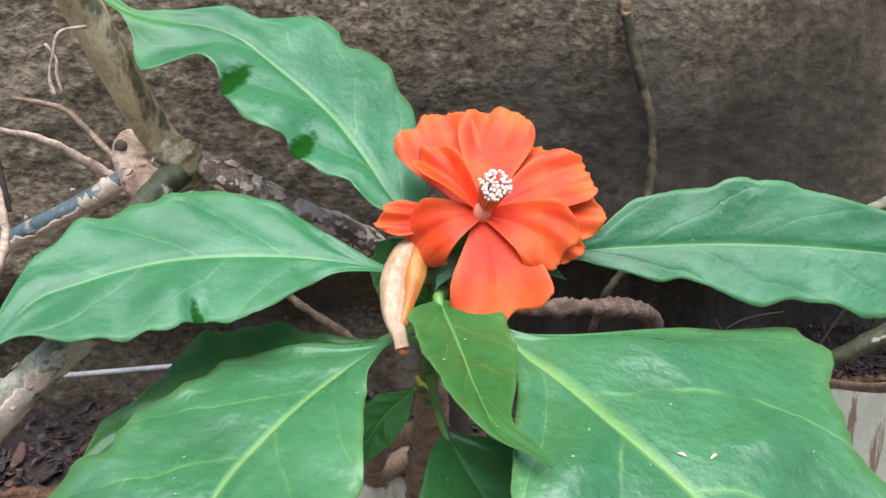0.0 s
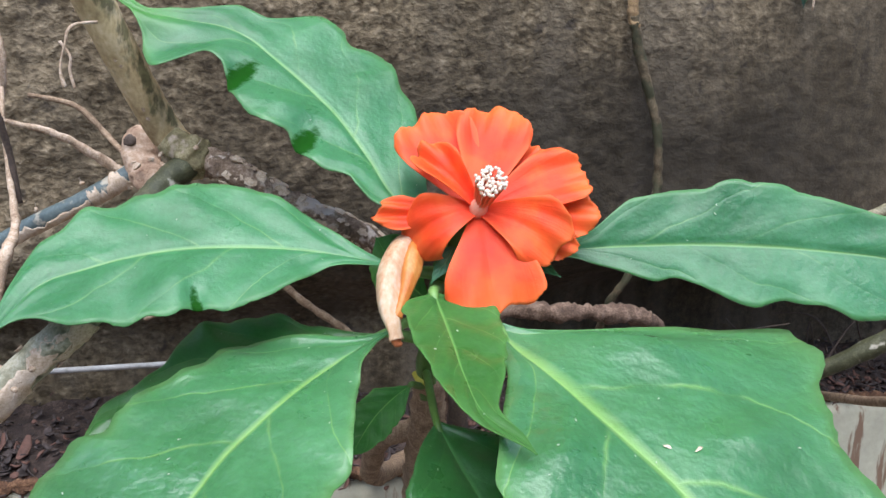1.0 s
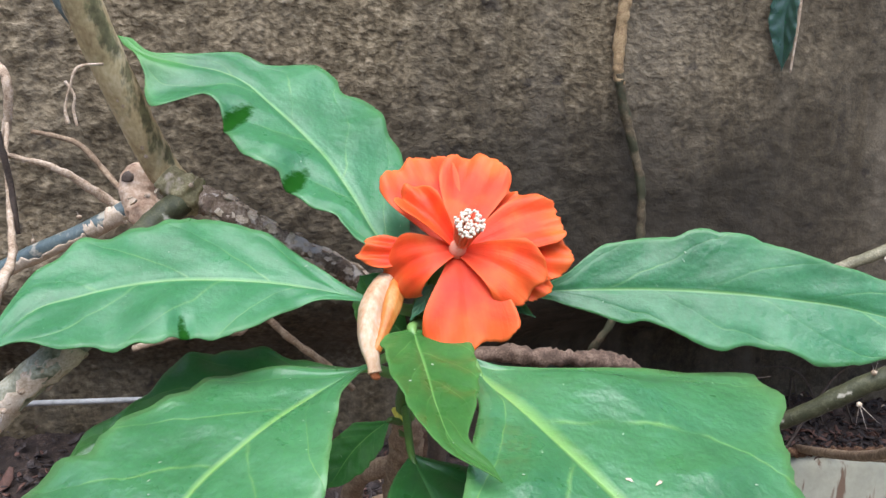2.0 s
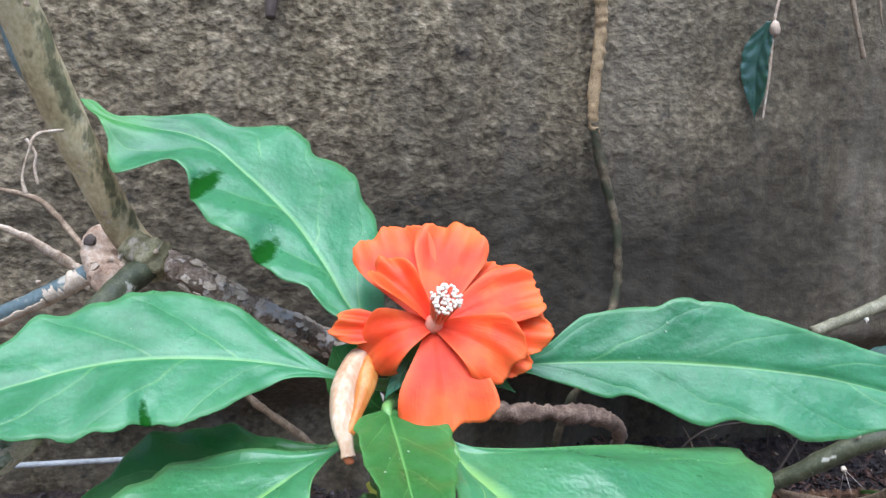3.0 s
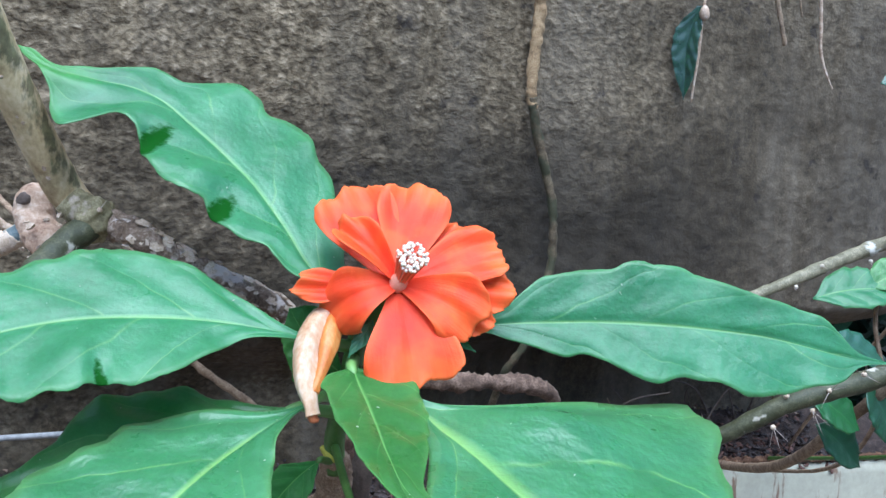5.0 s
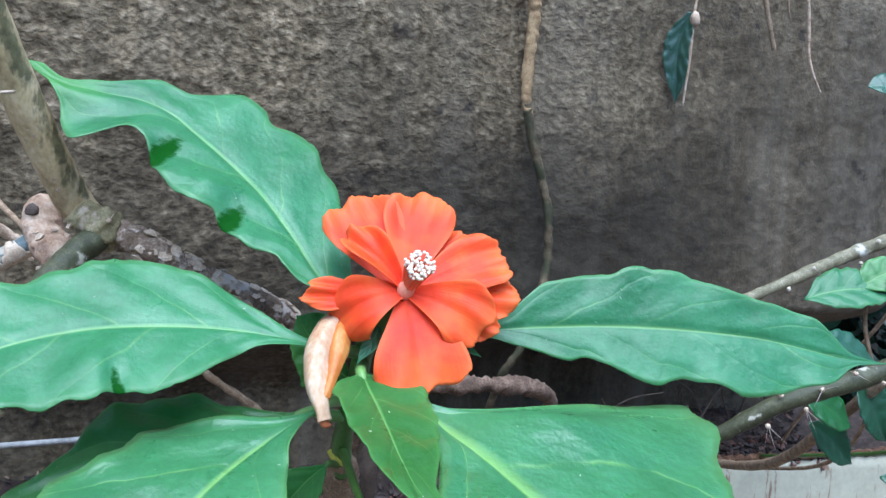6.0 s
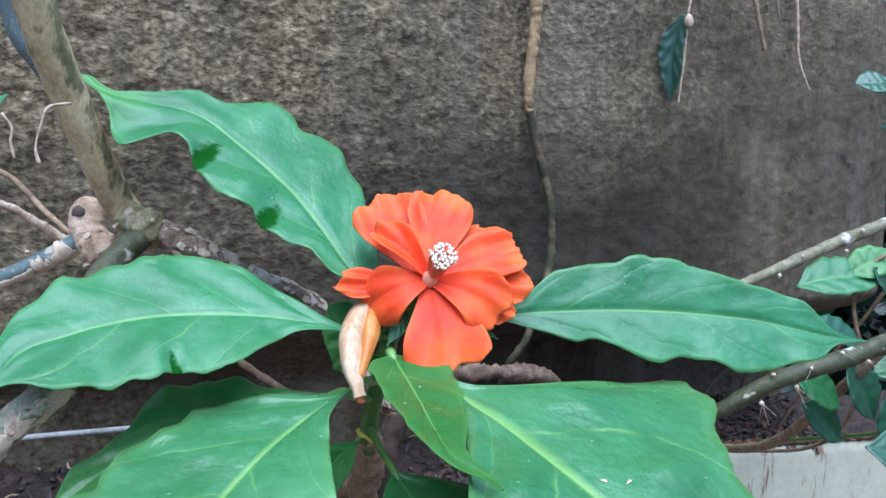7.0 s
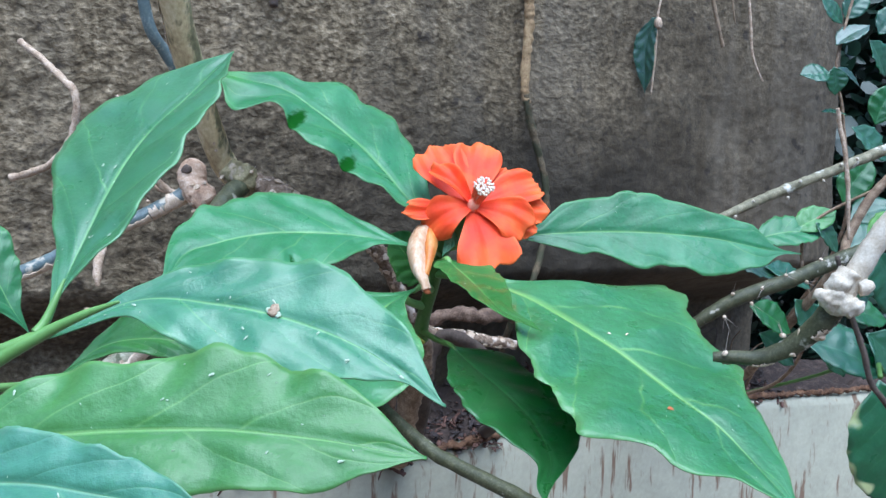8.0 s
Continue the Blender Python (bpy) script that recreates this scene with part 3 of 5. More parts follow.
# ---- the flowering shrub ----
shrub = thing("rose_cactus", (-0.016, 0.255, 0.445), "leafy rose cactus shoot with one orange flower, growing from the bed", "shrub")
SHOOT = [
    dict(base=(0.0006, 0.2171, 0.5802), tip=(-0.1083, 0.2474, 0.6533), face=(0.338, -0.577, 0.743),
         sweep=[0.0, -0.9, -3.6, -8.2, -12.0, -15.2, -17.0, -18.2, -19.0, -19.5, -16.1, -6.7, -0.5, 0.0],
         left=[0.0, 1.6, 1.8, 2.3, 3.5, 5.3, 7.6, 9.6, 11.2, 11.6, 13.6, 16.9, 19.1, 20.4, 20.2, 19.9, 20.5, 22.9, 23.9, 24.6, 25.3, 24.9, 24.3, 23.1, 19.8, 18.4, 18.2, 18.1, 18.8, 28.8, 28.3, 23.4, 18.1, 12.7, 8.7, 5.1, 2.4, 1.8, 1.2, 0.0],
         right=[0.0, 3.7, 6.2, 9.7, 12.3, 14.9, 17.6, 19.9, 22.4, 24.8, 27.2, 28.8, 29.0, 28.6, 29.6, 31.6, 32.3, 32.2, 31.4, 29.2, 27.2, 26.8, 28.4, 29.0, 28.4, 26.9, 24.5, 19.3, 13.6, 12.8, 13.6, 14.5, 10.2, 6.2, 5.0, 2.0, 2.0, 2.6, 2.6, 0.0],
         arch=2, wave=1.4, fold=0.05, seed=3, dents=[(0.605, 0.95, 0.03, 0.30, -2.5), (0.365, 1.0, 0.028, 0.25, -2), (0.48, 0.6, 0.06, 0.3, 1.5), (0.80, 1.0, 0.06, 0.5, -5)]),
    dict(base=(-0.0063, 0.2142, 0.5715), tip=(-0.1051, 0.1649, 0.5624), face=(0.189, -0.533, 0.825),
         sweep=[0.0, -5.8, -11.4, -15.4, -18.2, -19.9, -19.9, -18.1, -14.5, -0.0],
         left=[0.0, 0.9, 2.5, 4.3, 7.4, 11.8, 16.1, 20.6, 23.1, 24.4, 23.5, 24.5, 24.4, 23.0, 21.1, 17.9, 12.1, 3.8, 0.0],
         right=[0.0, 1.3, 4.0, 8.9, 16.0, 21.1, 23.2, 25.0, 26.2, 25.9, 23.6, 22.4, 21.7, 20.9, 21.6, 15.3, 13.7, 9.1, 0.0],
         arch=2, wave=1.2, fold=0.05, seed=5, dents=[(0.545, 0.95, 0.022, 0.30, -3), (0.59, 0.55, 0.05, 0.3, 1.5)]),
    dict(base=(0.0281, 0.2209, 0.5754), tip=(0.1720, 0.2245, 0.5690), face=(0.035, -0.895, 0.445),
         sweep=[0.0, 1.9, 3.6, 5.0, 5.8, 6.1, 5.8, 5.2, 3.0, 0.6, 0.0],
         left=[0.0, 1.0, 2.0, 3.3, 5.8, 10.2, 13.5, 14.8, 15.9, 16.3, 16.5, 17.2, 19.6, 20.5, 19.2, 19.5, 18.9, 17.3, 16.1, 14.8, 13.8, 13.1, 12.4, 12.0, 11.9, 11.4, 10.2, 6.8, 2.8, 1.2, 0.6, 0.0],
         right=[0.0, 1.0, 1.9, 3.0, 4.8, 6.3, 7.9, 9.9, 10.9, 10.1, 11.5, 13.8, 16.0, 17.8, 18.3, 16.9, 16.3, 16.5, 17.2, 18.4, 19.6, 19.3, 18.3, 17.0, 14.3, 12.5, 11.0, 8.0, 3.4, 1.2, 0.6, 0.0],
         arch=2, wave=0.8, fold=0.06, crinkle=0.7, seed=7),
    dict(base=(0.0017, 0.2014, 0.5684), tip=(0.0289, 0.1451, 0.5494), face=(0.145, -0.253, 0.957),
         sweep=[0.0, -2.0, -4.1, -6.2, -6.5, -0.0],
         left=[0.0, 8.9, 14.1, 14.4, 13.8, 12.7, 10.2, 7.3, 3.7, 2.5, 0.0],
         right=[0.0, 9.5, 10.4, 10.4, 9.7, 8.3, 7.2, 5.7, 4.0, 2.8, 0.0],
         arch=2, wave=0.8, fold=0.08, seed=9),
    dict(base=(-0.0077, 0.2130, 0.5559), tip=(-0.0608, 0.1096, 0.5230), face=(-0.018, -0.295, 0.955),
         sweep=[0.0, -2.9, -5.4, -6.8, -6.8, -6.0, -3.0, -1.5, -0.4, 0.0],
         left=[0.0, 1.0, 2.6, 6.2, 11.8, 17.0, 22.5, 27.0, 30.8, 31.6, 31.0, 29.0, 25.0, 20.5, 15.0, 8.0, 0.0],
         right=[0.0, 0.5, 1.5, 5.2, 11.8, 17.0, 22.8, 26.0, 28.0, 28.8, 28.3, 30.2, 33.6, 34.2, 34.0, 33.0, 30.4, 35.4, 35.8, 34.7, 32.6, 30.0, 26.6, 21.5, 14.0, 0.0],
         arch=2, wave=1.4, fold=0.05, seed=11),
    dict(base=(0.0189, 0.194, 0.5645), tip=(0.0962, 0.088, 0.5046), face=(0.181, -0.381, 0.907),
         sweep=[0.0, 0.2, 2.4, 5.2, 7.6, 8.2, 8.4, 8.0, 4.2, 0.0],
         left=[0.0, 18.0, 48.0, 67.0, 78.0, 82.0, 79.0, 70.0, 60.5, 53.0, 47.5, 46.0, 45.8, 42.5, 32.5, 26.0, 23.0, 18.3, 13.7, 8.6, 3.0, 0.0],
         right=[0.0, 2.5, 6.5, 9.5, 15.5, 21.8, 28.0, 34.3, 37.9, 41.3, 43.5, 45.2, 48.0, 50.5, 40.1, 33.6, 31.6, 26.0, 14.2, 8.9, 3.4, 0.0],
         arch=2, wave=1.0, fold=0.0, crinkle=0.8, seed=13, dents=[(0.17, 0.40, 0.12, 0.13, 3.0), (0.15, 0.95, 0.15, 0.34, -6.5), (0.42, 0.45, 0.05, 0.3, 2.5), (0.33, -0.5, 0.06, 0.3, 2.5), (0.46, -0.75, 0.05, 0.3, -2.5), (0.58, 0.7, 0.06, 0.3, -2.5), (0.72, 0.4, 0.06, 0.4, 2.0), (0.62, -0.6, 0.10, 0.25, 2.5), (0.05, 0.0, 0.08, 1.0, -3.0)]),
    dict(base=(-0.0150, 0.2293, 0.5476), tip=(-0.0930, 0.1793, 0.5273), face=(0.101, -0.504, 0.858),
         sweep=[0.0, -3.5, -7.4, -8.9, -5.8, 0.0],
         left=[0.0, 1.0, 4.0, 7.8, 12.1, 14.7, 16.2, 15.3, 13.3, 9.7, 0.0],
         right=[0.0, 1.6, 6.4, 12.2, 15.0, 16.8, 14.9, 9.3, 6.1, 8.1, 0.0],
         arch=3, wave=2.0, fold=0.05, seed=17),
    dict(base=(0.0032, 0.1956, 0.5333), tip=(0.0232, 0.1092, 0.5017), face=(0.100, -0.321, 0.942),
         sweep=[0.0, 4.5, 10.3, 13.4, 10.3, 0.0],
         left=[0.0, 16.2, 18.6, 18.2, 18.4, 18.5, 17.7, 14.0, 8.5, 2.8, 0.0],
         right=[0.0, 7.0, 12.9, 17.9, 21.6, 22.5, 20.7, 13.3, 5.6, 4.2, 0.0],
         arch=2, wave=1.0, fold=0.08, seed=19),
    dict(base=(-0.0026, 0.2325, 0.5558), tip=(-0.0208, 0.2371, 0.5754), face=(0.100, -0.900, 0.300),
         sweep=[0.0, 0.9, 1.4, 1.4, 0.8, 0.0],
         left=[0.0, 9.1, 10.3, 11.6, 10.6, 9.5, 8.4, 7.6, 6.3, 3.1, 0.0],
         right=[0.0, 1.7, 3.4, 5.1, 6.4, 7.3, 7.7, 7.8, 7.8, 5.3, 0.0],
         arch=1, wave=0.6, fold=0.05, seed=21),
    dict(base=(-0.0089, 0.2359, 0.5267), tip=(-0.0263, 0.2181, 0.5089), face=(0.100, -0.750, 0.650),
         sweep=[0.0, -1.3, -2.0, -1.9, -0.9, 0.0],
         left=[0.0, 2.0, 4.2, 6.5, 7.1, 7.2, 7.4, 6.2, 5.0, 3.0, 0.0],
         right=[0.0, 1.9, 4.0, 6.4, 6.8, 7.1, 7.5, 6.6, 5.7, 4.7, 0.0],
         arch=1, wave=0.5, fold=0.08, seed=22),
]

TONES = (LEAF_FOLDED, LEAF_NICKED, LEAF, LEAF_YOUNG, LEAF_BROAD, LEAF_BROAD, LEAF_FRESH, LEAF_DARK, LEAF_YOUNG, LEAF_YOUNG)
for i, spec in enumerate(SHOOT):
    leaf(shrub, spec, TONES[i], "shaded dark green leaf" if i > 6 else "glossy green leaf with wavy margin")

part("stem", tube([(0.0112, 0.2150, 0.5860), (0.0075, 0.222, 0.579), (0.0023, 0.226, 0.5700), (-0.001, 0.236, 0.5525), (-0.0050, 0.244, 0.5324), (-0.0050, 0.248, 0.5180)], [4.6, 4.4, 3.4, 3.3, 3.4, 3.6], 40, 14, 0.10, 2), GREEN_STEM, shrub, "fresh green stem")
TRUNK = [(-0.1165, 0.1485, 0.80), (-0.1165, 0.172, 0.76), (-0.1150, 0.1953, 0.72), (-0.1130, 0.2187, 0.68), (-0.1095, 0.2362, 0.65), (-0.1046, 0.2509, 0.625), (-0.0998, 0.2615, 0.607), (-0.0935, 0.2635, 0.5990), (-0.0860, 0.2650, 0.5948)]
part("branch", tube(TRUNK, [5.8, 6.0, 6.1, 6.1, 6.0, 6.0, 6.0, 6.2, 5.6], 130, 24, 0.07, 3, freq=110), BARK, shrub, "thick brown and green bark")
LIMB = [(-0.0895, 0.2635, 0.5970), (-0.0786, 0.260, 0.5950), (-0.0635, 0.262, 0.5858), (-0.0442, 0.27, 0.5755), (-0.0241, 0.28, 0.561), (-0.0013, 0.31, 0.5174), (0.0291, 0.32, 0.5091), (0.058, 0.33, 0.5025)]
part("branch", tube(LIMB, [5.4, 5.0, 4.6, 4.3, 4.0, 3.5, 3.2, 2.8], 120, 20, 0.34, 4), LIMB_BARK, shrub, "scaly brown branch")
BLUE = [(-0.30, 0.258, 0.505), (-0.24, 0.262, 0.532), (-0.2091, 0.265, 0.5459), (-0.1845, 0.268, 0.5568), (-0.1608, 0.272, 0.5696), (-0.1377, 0.276, 0.581), (-0.1221, 0.280, 0.590), (-0.1165, 0.2795, 0.5925)]
part("branch", tube(BLUE, [3.6, 3.6, 3.5, 3.4, 3.4, 3.5, 3.9, 4.2], 70, 14, 0.08, 5), BLUE_STEM, shrub, "bluish green stem with peeling tan bark")
part("branch", tube([(-0.1334, 0.24, 0.70), (-0.1285, 0.245, 0.6668), (-0.1231, 0.25, 0.6555), (-0.117, 0.255, 0.6438), (-0.111, 0.262, 0.6291), (-0.104, 0.262, 0.612)], [2.6, 2.6, 2.6, 2.7, 2.8, 3.0], 40, 12, 0.08, 6), BLUE_STEM, shrub, "slim bluish green stem")
STUB_BARK = rough_material("stub_bark", ((0.34, (0.20, 0.105, 0.060)), (0.5, (0.44, 0.29, 0.19)), (0.66, (0.64, 0.50, 0.38))), 120, 0.8, 0.5, 0.0010, None, ((0.12, 0.060, 0.036), 90, 0.60, 0.68))
part("stub", tube([(-0.1085, 0.2700, 0.5850), (-0.1123, 0.2720, 0.5890), (-0.1158, 0.2760, 0.5945), (-0.1172, 0.2780, 0.6010), (-0.1174, 0.2788, 0.6060), (-0.1174, 0.2790, 0.6082)], [6.2, 6.6, 6.6, 6.7, 5.2, 1.6], 40, 24, 0.24, 7, freq=130), STUB_BARK, shrub, "pruned tan stub")
part("knuckle", tube([(-0.0975, 0.2585, 0.6050), (-0.0925, 0.2592, 0.6005), (-0.0885, 0.2605, 0.5975), (-0.0850, 0.2625, 0.5950)], [4.6, 6.0, 6.6, 4.8], 40, 24, 0.34, 32, freq=170), KNUCKLE, shrub, "olive brown swollen joint")
OLD_SIDE = [(-0.0895, 0.2590, 0.5965), (-0.0925, 0.2545, 0.5935), (-0.0960, 0.2490, 0.5892), (-0.0989, 0.2430, 0.5844), (-0.1010, 0.2360, 0.5790)]
part("branch", tube(OLD_SIDE, [5.0, 4.8, 4.7, 4.6, 4.4], 40, 18, 0.14, 31, freq=160), OLIVE, shrub, "short olive side stem")
part("branch", tube([(-0.0800, 0.205, 0.575), (-0.0912, 0.188, 0.5619), (-0.1079, 0.181, 0.5455), (-0.1226, 0.174, 0.5302), (-0.1371, 0.167, 0.5151), (-0.1493, 0.16, 0.5022), (-0.21, 0.13, 0.44)], [4.6, 4.7, 4.8, 5.0, 5.2, 5.4, 6], 60, 16, 0.10, 8), MOTTLED, shrub, "stout pale mottled stem")

STUMP = [(-0.0050, 0.2465, 0.5240), (-0.0048, 0.25, 0.517), (-0.0058, 0.254, 0.5064), (-0.0085, 0.262, 0.4909), (-0.0108, 0.27, 0.4746), (-0.0128, 0.29, 0.4500), (-0.013, 0.36, 0.428), (-0.013, 0.455, 0.395)]
part("stump", tube(STUMP, [3.8, 5.4, 6.2, 5.8, 5.6, 6.0, 6.6, 7.0], 60, 16, 0.30, 10), ROOT, shrub, "knotty brown woody foot")
part("branch", tube([(-0.0065, 0.257, 0.503), (-0.016, 0.262, 0.497), (-0.026, 0.272, 0.488), (-0.035, 0.30, 0.46), (-0.036, 0.36, 0.430), (-0.036, 0.445, 0.397)], [4, 4, 4, 4.5, 5, 5], 30, 12, 0.3, 11), ROOT, shrub, "knotty brown side root")

# ---- the flower ----
flower = part("flower", tube([(0.0095, 0.2170, 0.5835), (0.0112, 0.2152, 0.5865), (0.0125, 0.2140, 0.5885)], [4.5, 5.4, 4.0], 10, 16, 0.1, 9), GREEN_STEM, shrub, "open orange flower with cream stamens")
HEART = Vector((0.0131, 0.2125, 0.5882))
AXIS = Vector((0.05, -0.82, 0.57)).normalized()
RIGHT = (Vector((1, 0, 0)) - AXIS * AXIS.x).normalized()
UPWARD = AXIS.cross(RIGHT)


def petal(angle, length, width, lift, start=0.0, curl=0.0, notch=0.0, seed=1, cup=0.1, flat=0.55, skew=0.0, tilt=0.0):
    """One fan-shaped petal: degrees round the axis, millimetres, degrees by which it leans to the front."""
    rnd = random.Random(seed)
    ph = [rnd.uniform(0, 6.28) for _ in range(8)]
    a = radians(angle)
    out = RIGHT * math.cos(a) + UPWARD * math.sin(a)
    side = AXIS.cross(out)
    bm = bmesh.new()
    uv = bm.loops.layers.uv.new("blade")
    rows, cols, grid, info = 32, 18, [], {}
    for i in range(rows + 1):
        s = i / rows
        half = width / 2000 * (0.16 + 0.84 * math.sin(s * math.pi / 2) ** 1.15)
        line = []
        for j in range(-cols, cols + 1):
            w = math.sin(j / cols * math.pi / 2)
            top = flat + (1 - flat) * max(1 - abs(w) ** 2.4, 0.0) ** 0.5
            top *= 1 + 0.025 * math.sin(5 * w + ph[0]) + 0.030 * noise.noise((4.5 * w, ph[1], 0)) + 0.024 * noise.noise((13 * w, ph[2], 0)) + 0.014 * noise.noise((31 * w, ph[7], 0)) + 0.10 * skew * w
            top *= 1 - notch * math.exp(-((w - 0.25 * math.sin(ph[3])) / 0.22) ** 2)
            reach = length / 1000 * s * (1 - s * s + s * s * top) if s < 1 else length / 1000 * top
            t = radians(lift) * (1 - 0.45 * s) + curl * s * s
            h = reach * math.sin(t) + half * cup * w * w - 0.0004 * math.exp(-(w / 0.15) ** 2) * s * (1 - s) * 3
            h += 0.0008 * s ** 2 * math.sin(3.6 * w + ph[4]) + 0.0010 * s ** 3 * math.sin(8 * w + 4 * s + ph[5]) + 0.0006 * s ** 5 * noise.noise((7 * w, ph[6], 0))
            h += tilt / 1000 * s ** 1.5 * w
            q = bm.verts.new(HEART + AXIS * (start / 1000 + h) + out * (reach * math.cos(t)) + side * (w * half * (1 + 0.03 * s * math.sin(9 * s + ph[7]))))
            info[q] = (s, w * 0.5 + 0.5)
            line.append(q)
        grid.append(line)
    for i in range(rows):
        for j in range(2 * cols):
            f = bm.faces.new((grid[i][j], grid[i + 1][j], grid[i + 1][j + 1], grid[i][j + 1]))
            for l in f.loops:
                l[uv].uv = info[l.vert]
    ob = part("petal", bm, PETAL, flower)
    sol = ob.modifiers.new("thickness", "SOLIDIFY")
    sol.thickness, sol.offset = 0.0003, 0
    return ob


petal(121, 34.8, 25, 7, -0.6, -0.02, 0.02, 40, 0.12, 0.78)
petal(82, 34.5, 23, 9, 0.3, -0.06, 0.04, 41, 0.10, 0.74)
petal(53, 28.5, 16, 2, -1.4, 0.0, 0.0, 42, 0.05, 0.7)
petal(26, 33.2, 19.5, 11, 0.4, -0.06, 0.03, 43, 0.10, 0.78, 0.0, -0.5)
petal(3, 33.5, 17, 3, -1.2, 0.0, 0.0, 44, 0.05, 0.68)
petal(-18, 29.0, 13, 1, -2.0, 0.0, 0.0, 45, 0.05, 0.66)
petal(-24, 26.5, 19, 24, 1.0, -0.20, 0.03, 46, 0.34, 0.62, 0.3, 2.6)
petal(-77, 31, 28, 15, 0.2, -0.12, 0.06, 47, 0.02, 0.78)
petal(203, 22.5, 18, 30, 1.2, -0.60, 0.03, 48, 0.20, 0.66, -0.5, -1.6)
petal(183, 29.5, 10.5, 3, -1.6, 0.0, 0.04, 49, 0.05, 0.72)
petal(139, 24.5, 12.5, 36, 1.6, -0.16, 0.04, 50, 0.85, 0.7, 0.0, 1.6)
BLUSH = rough_material("pale_blush", ((0.3, (0.72, 0.22, 0.12)), (0.7, (0.82, 0.46, 0.33))), 300, 0.5, 0.2, 0.0003)
part("style", tube([HEART - AXIS * 0.001, HEART + AXIS * 0.0030, HEART.lerp(Vector((0.0166, 0.2040, 0.5978)), 0.55), HEART.lerp(Vector((0.0166, 0.2040, 0.5978)), 0.95)], [2.4, 2.6, 1.5, 1.0], 16, 14, 0.06, 39), BLUSH, flower, "pale pink column")

rnd = random.Random(5)
TIP = Vector((0.0166, 0.2040, 0.5978))
for k in range(130):
    a, r = rnd.uniform(0, 6.28), 4.3 * math.sqrt(rnd.random())
    e = TIP + (RIGHT * math.cos(a) + UPWARD * math.sin(a)) * r / 1000 + AXIS * rnd.uniform(-0.0008, 0.0008)
    b0 = HEART + (RIGHT * math.cos(a) + UPWARD * math.sin(a)) * r * 0.35 / 1000
    part("stamen", tube([b0, b0.lerp(e, 0.5) + AXIS * 0.0008, e], [0.22, 0.18, 0.16], 6, 5), FILAMENT, flower)
    bm = bmesh.new()
    bmesh.ops.create_icosphere(bm, subdivisions=1, radius=0.00055)
    bmesh.ops.translate(bm, vec=e, verts=bm.verts)
    part("anther", bm, CREAM, flower)

# ---- the near shoot ----
near = thing("rose_cactus", (-0.135, 0.05, 0.0), "leafy rose cactus shoot with dusty spotted green leaves", "shrub")
NEAR = [
    dict(base=(-0.1018, 0.0546, 0.5676), tip=(-0.0723, 0.1178, 0.6371), face=(-0.363, -0.608, 0.706),
         sweep=[0.0, 5.0, 9.0, 10.4, 5.5, 0.0],
         left=[0.0, 2.7, 5.4, 10.1, 15.4, 20.5, 23.2, 24.8, 20.0, 16.1, 0.0],
         right=[0.0, 0.6, 7.6, 13.7, 16.6, 19.2, 18.5, 16.7, 12.9, 6.2, 0.0],
         arch=2, wave=1.0, fold=0.12, seed=23),
    dict(base=(-0.1034, 0.0551, 0.5654), tip=(-0.0180, 0.0312, 0.5571), face=(-0.152, -0.762, 0.630),
         sweep=[0.0, 12.2, 14.2, 13.0, 8.5, -0.0],
         left=[0.0, 1.6, 3.9, 8.1, 10.3, 12.4, 14.3, 14.3, 11.0, 8.4, 0.0],
         right=[0.0, 1.8, 4.1, 9.2, 11.9, 13.4, 12.3, 10.5, 6.9, 0.8, 0.0],
         arch=2, wave=1.4, fold=0.06, seed=25),
    dict(base=(-0.1093, 0.0210, 0.5538), tip=(-0.0239, 0.0059, 0.5562), face=(-0.152, -0.762, 0.630),
         sweep=[0.0, 2.2, 3.5, 3.8, 2.5, 0.0],
         left=[0.0, 5.8, 11.0, 12.8, 11.8, 13.9, 14.7, 12.4, 11.2, 6.8, 0.0],
         right=[0.0, 5.5, 9.7, 12.7, 13.9, 13.2, 10.7, 9.8, 8.6, 4.0, 0.0],
         arch=2, wave=1.6, fold=0.05, seed=27),
    dict(base=(-0.1058, -0.0008, 0.5541), tip=(-0.0504, -0.0137, 0.5519), face=(-0.152, -0.762, 0.630),
         sweep=[0.0, 2.7, 4.6, 4.3, 3.4, 0.0],
         left=[0.0, 7.7, 8.3, 7.9, 7.2, 6.8, 6.2, 5.1, 3.6, 1.9, 0.0],
         right=[0.0, 4.0, 8.1, 10.4, 11.4, 11.4, 10.4, 9.0, 7.2, 3.9, 0.0],
         arch=3, wave=1.5, fold=0.08, seed=29),
    dict(base=(-0.1339, 0.1281, 0.5510), tip=(-0.1576, 0.1348, 0.5885), face=(0.500, -0.750, 0.450),
         sweep=[0.0, 0.8, 0.5, 0.4, 0.2, -0.0],
         left=[0.0, 0.9, 2.9, 6.1, 6.6, 6.6, 6.5, 5.8, 5.0, 3.3, 0.0],
         right=[0.0, 0.9, 2.2, 4.4, 6.6, 7.9, 8.7, 9.4, 8.4, 6.6, 0.0],
         arch=2, wave=1.0, fold=0.1, seed=31),
    dict(base=(-0.1081, 0.0689, 0.5515), tip=(-0.0542, 0.0598, 0.5534), face=(-0.152, -0.762, 0.630),
         sweep=[0.0, 9.2, 11.6, 10.3, 6.4, 0.0],
         left=[0.0, 0.5, 3.6, 8.1, 7.0, 6.5, 5.2, 4.8, 3.4, 2.6, 0.0],
         right=[0.0, 1.5, 3.1, 3.3, 4.0, 4.7, 5.6, 6.1, 6.4, 4.5, 0.0],
         arch=2, wave=1.2, fold=0.1, seed=33),
]

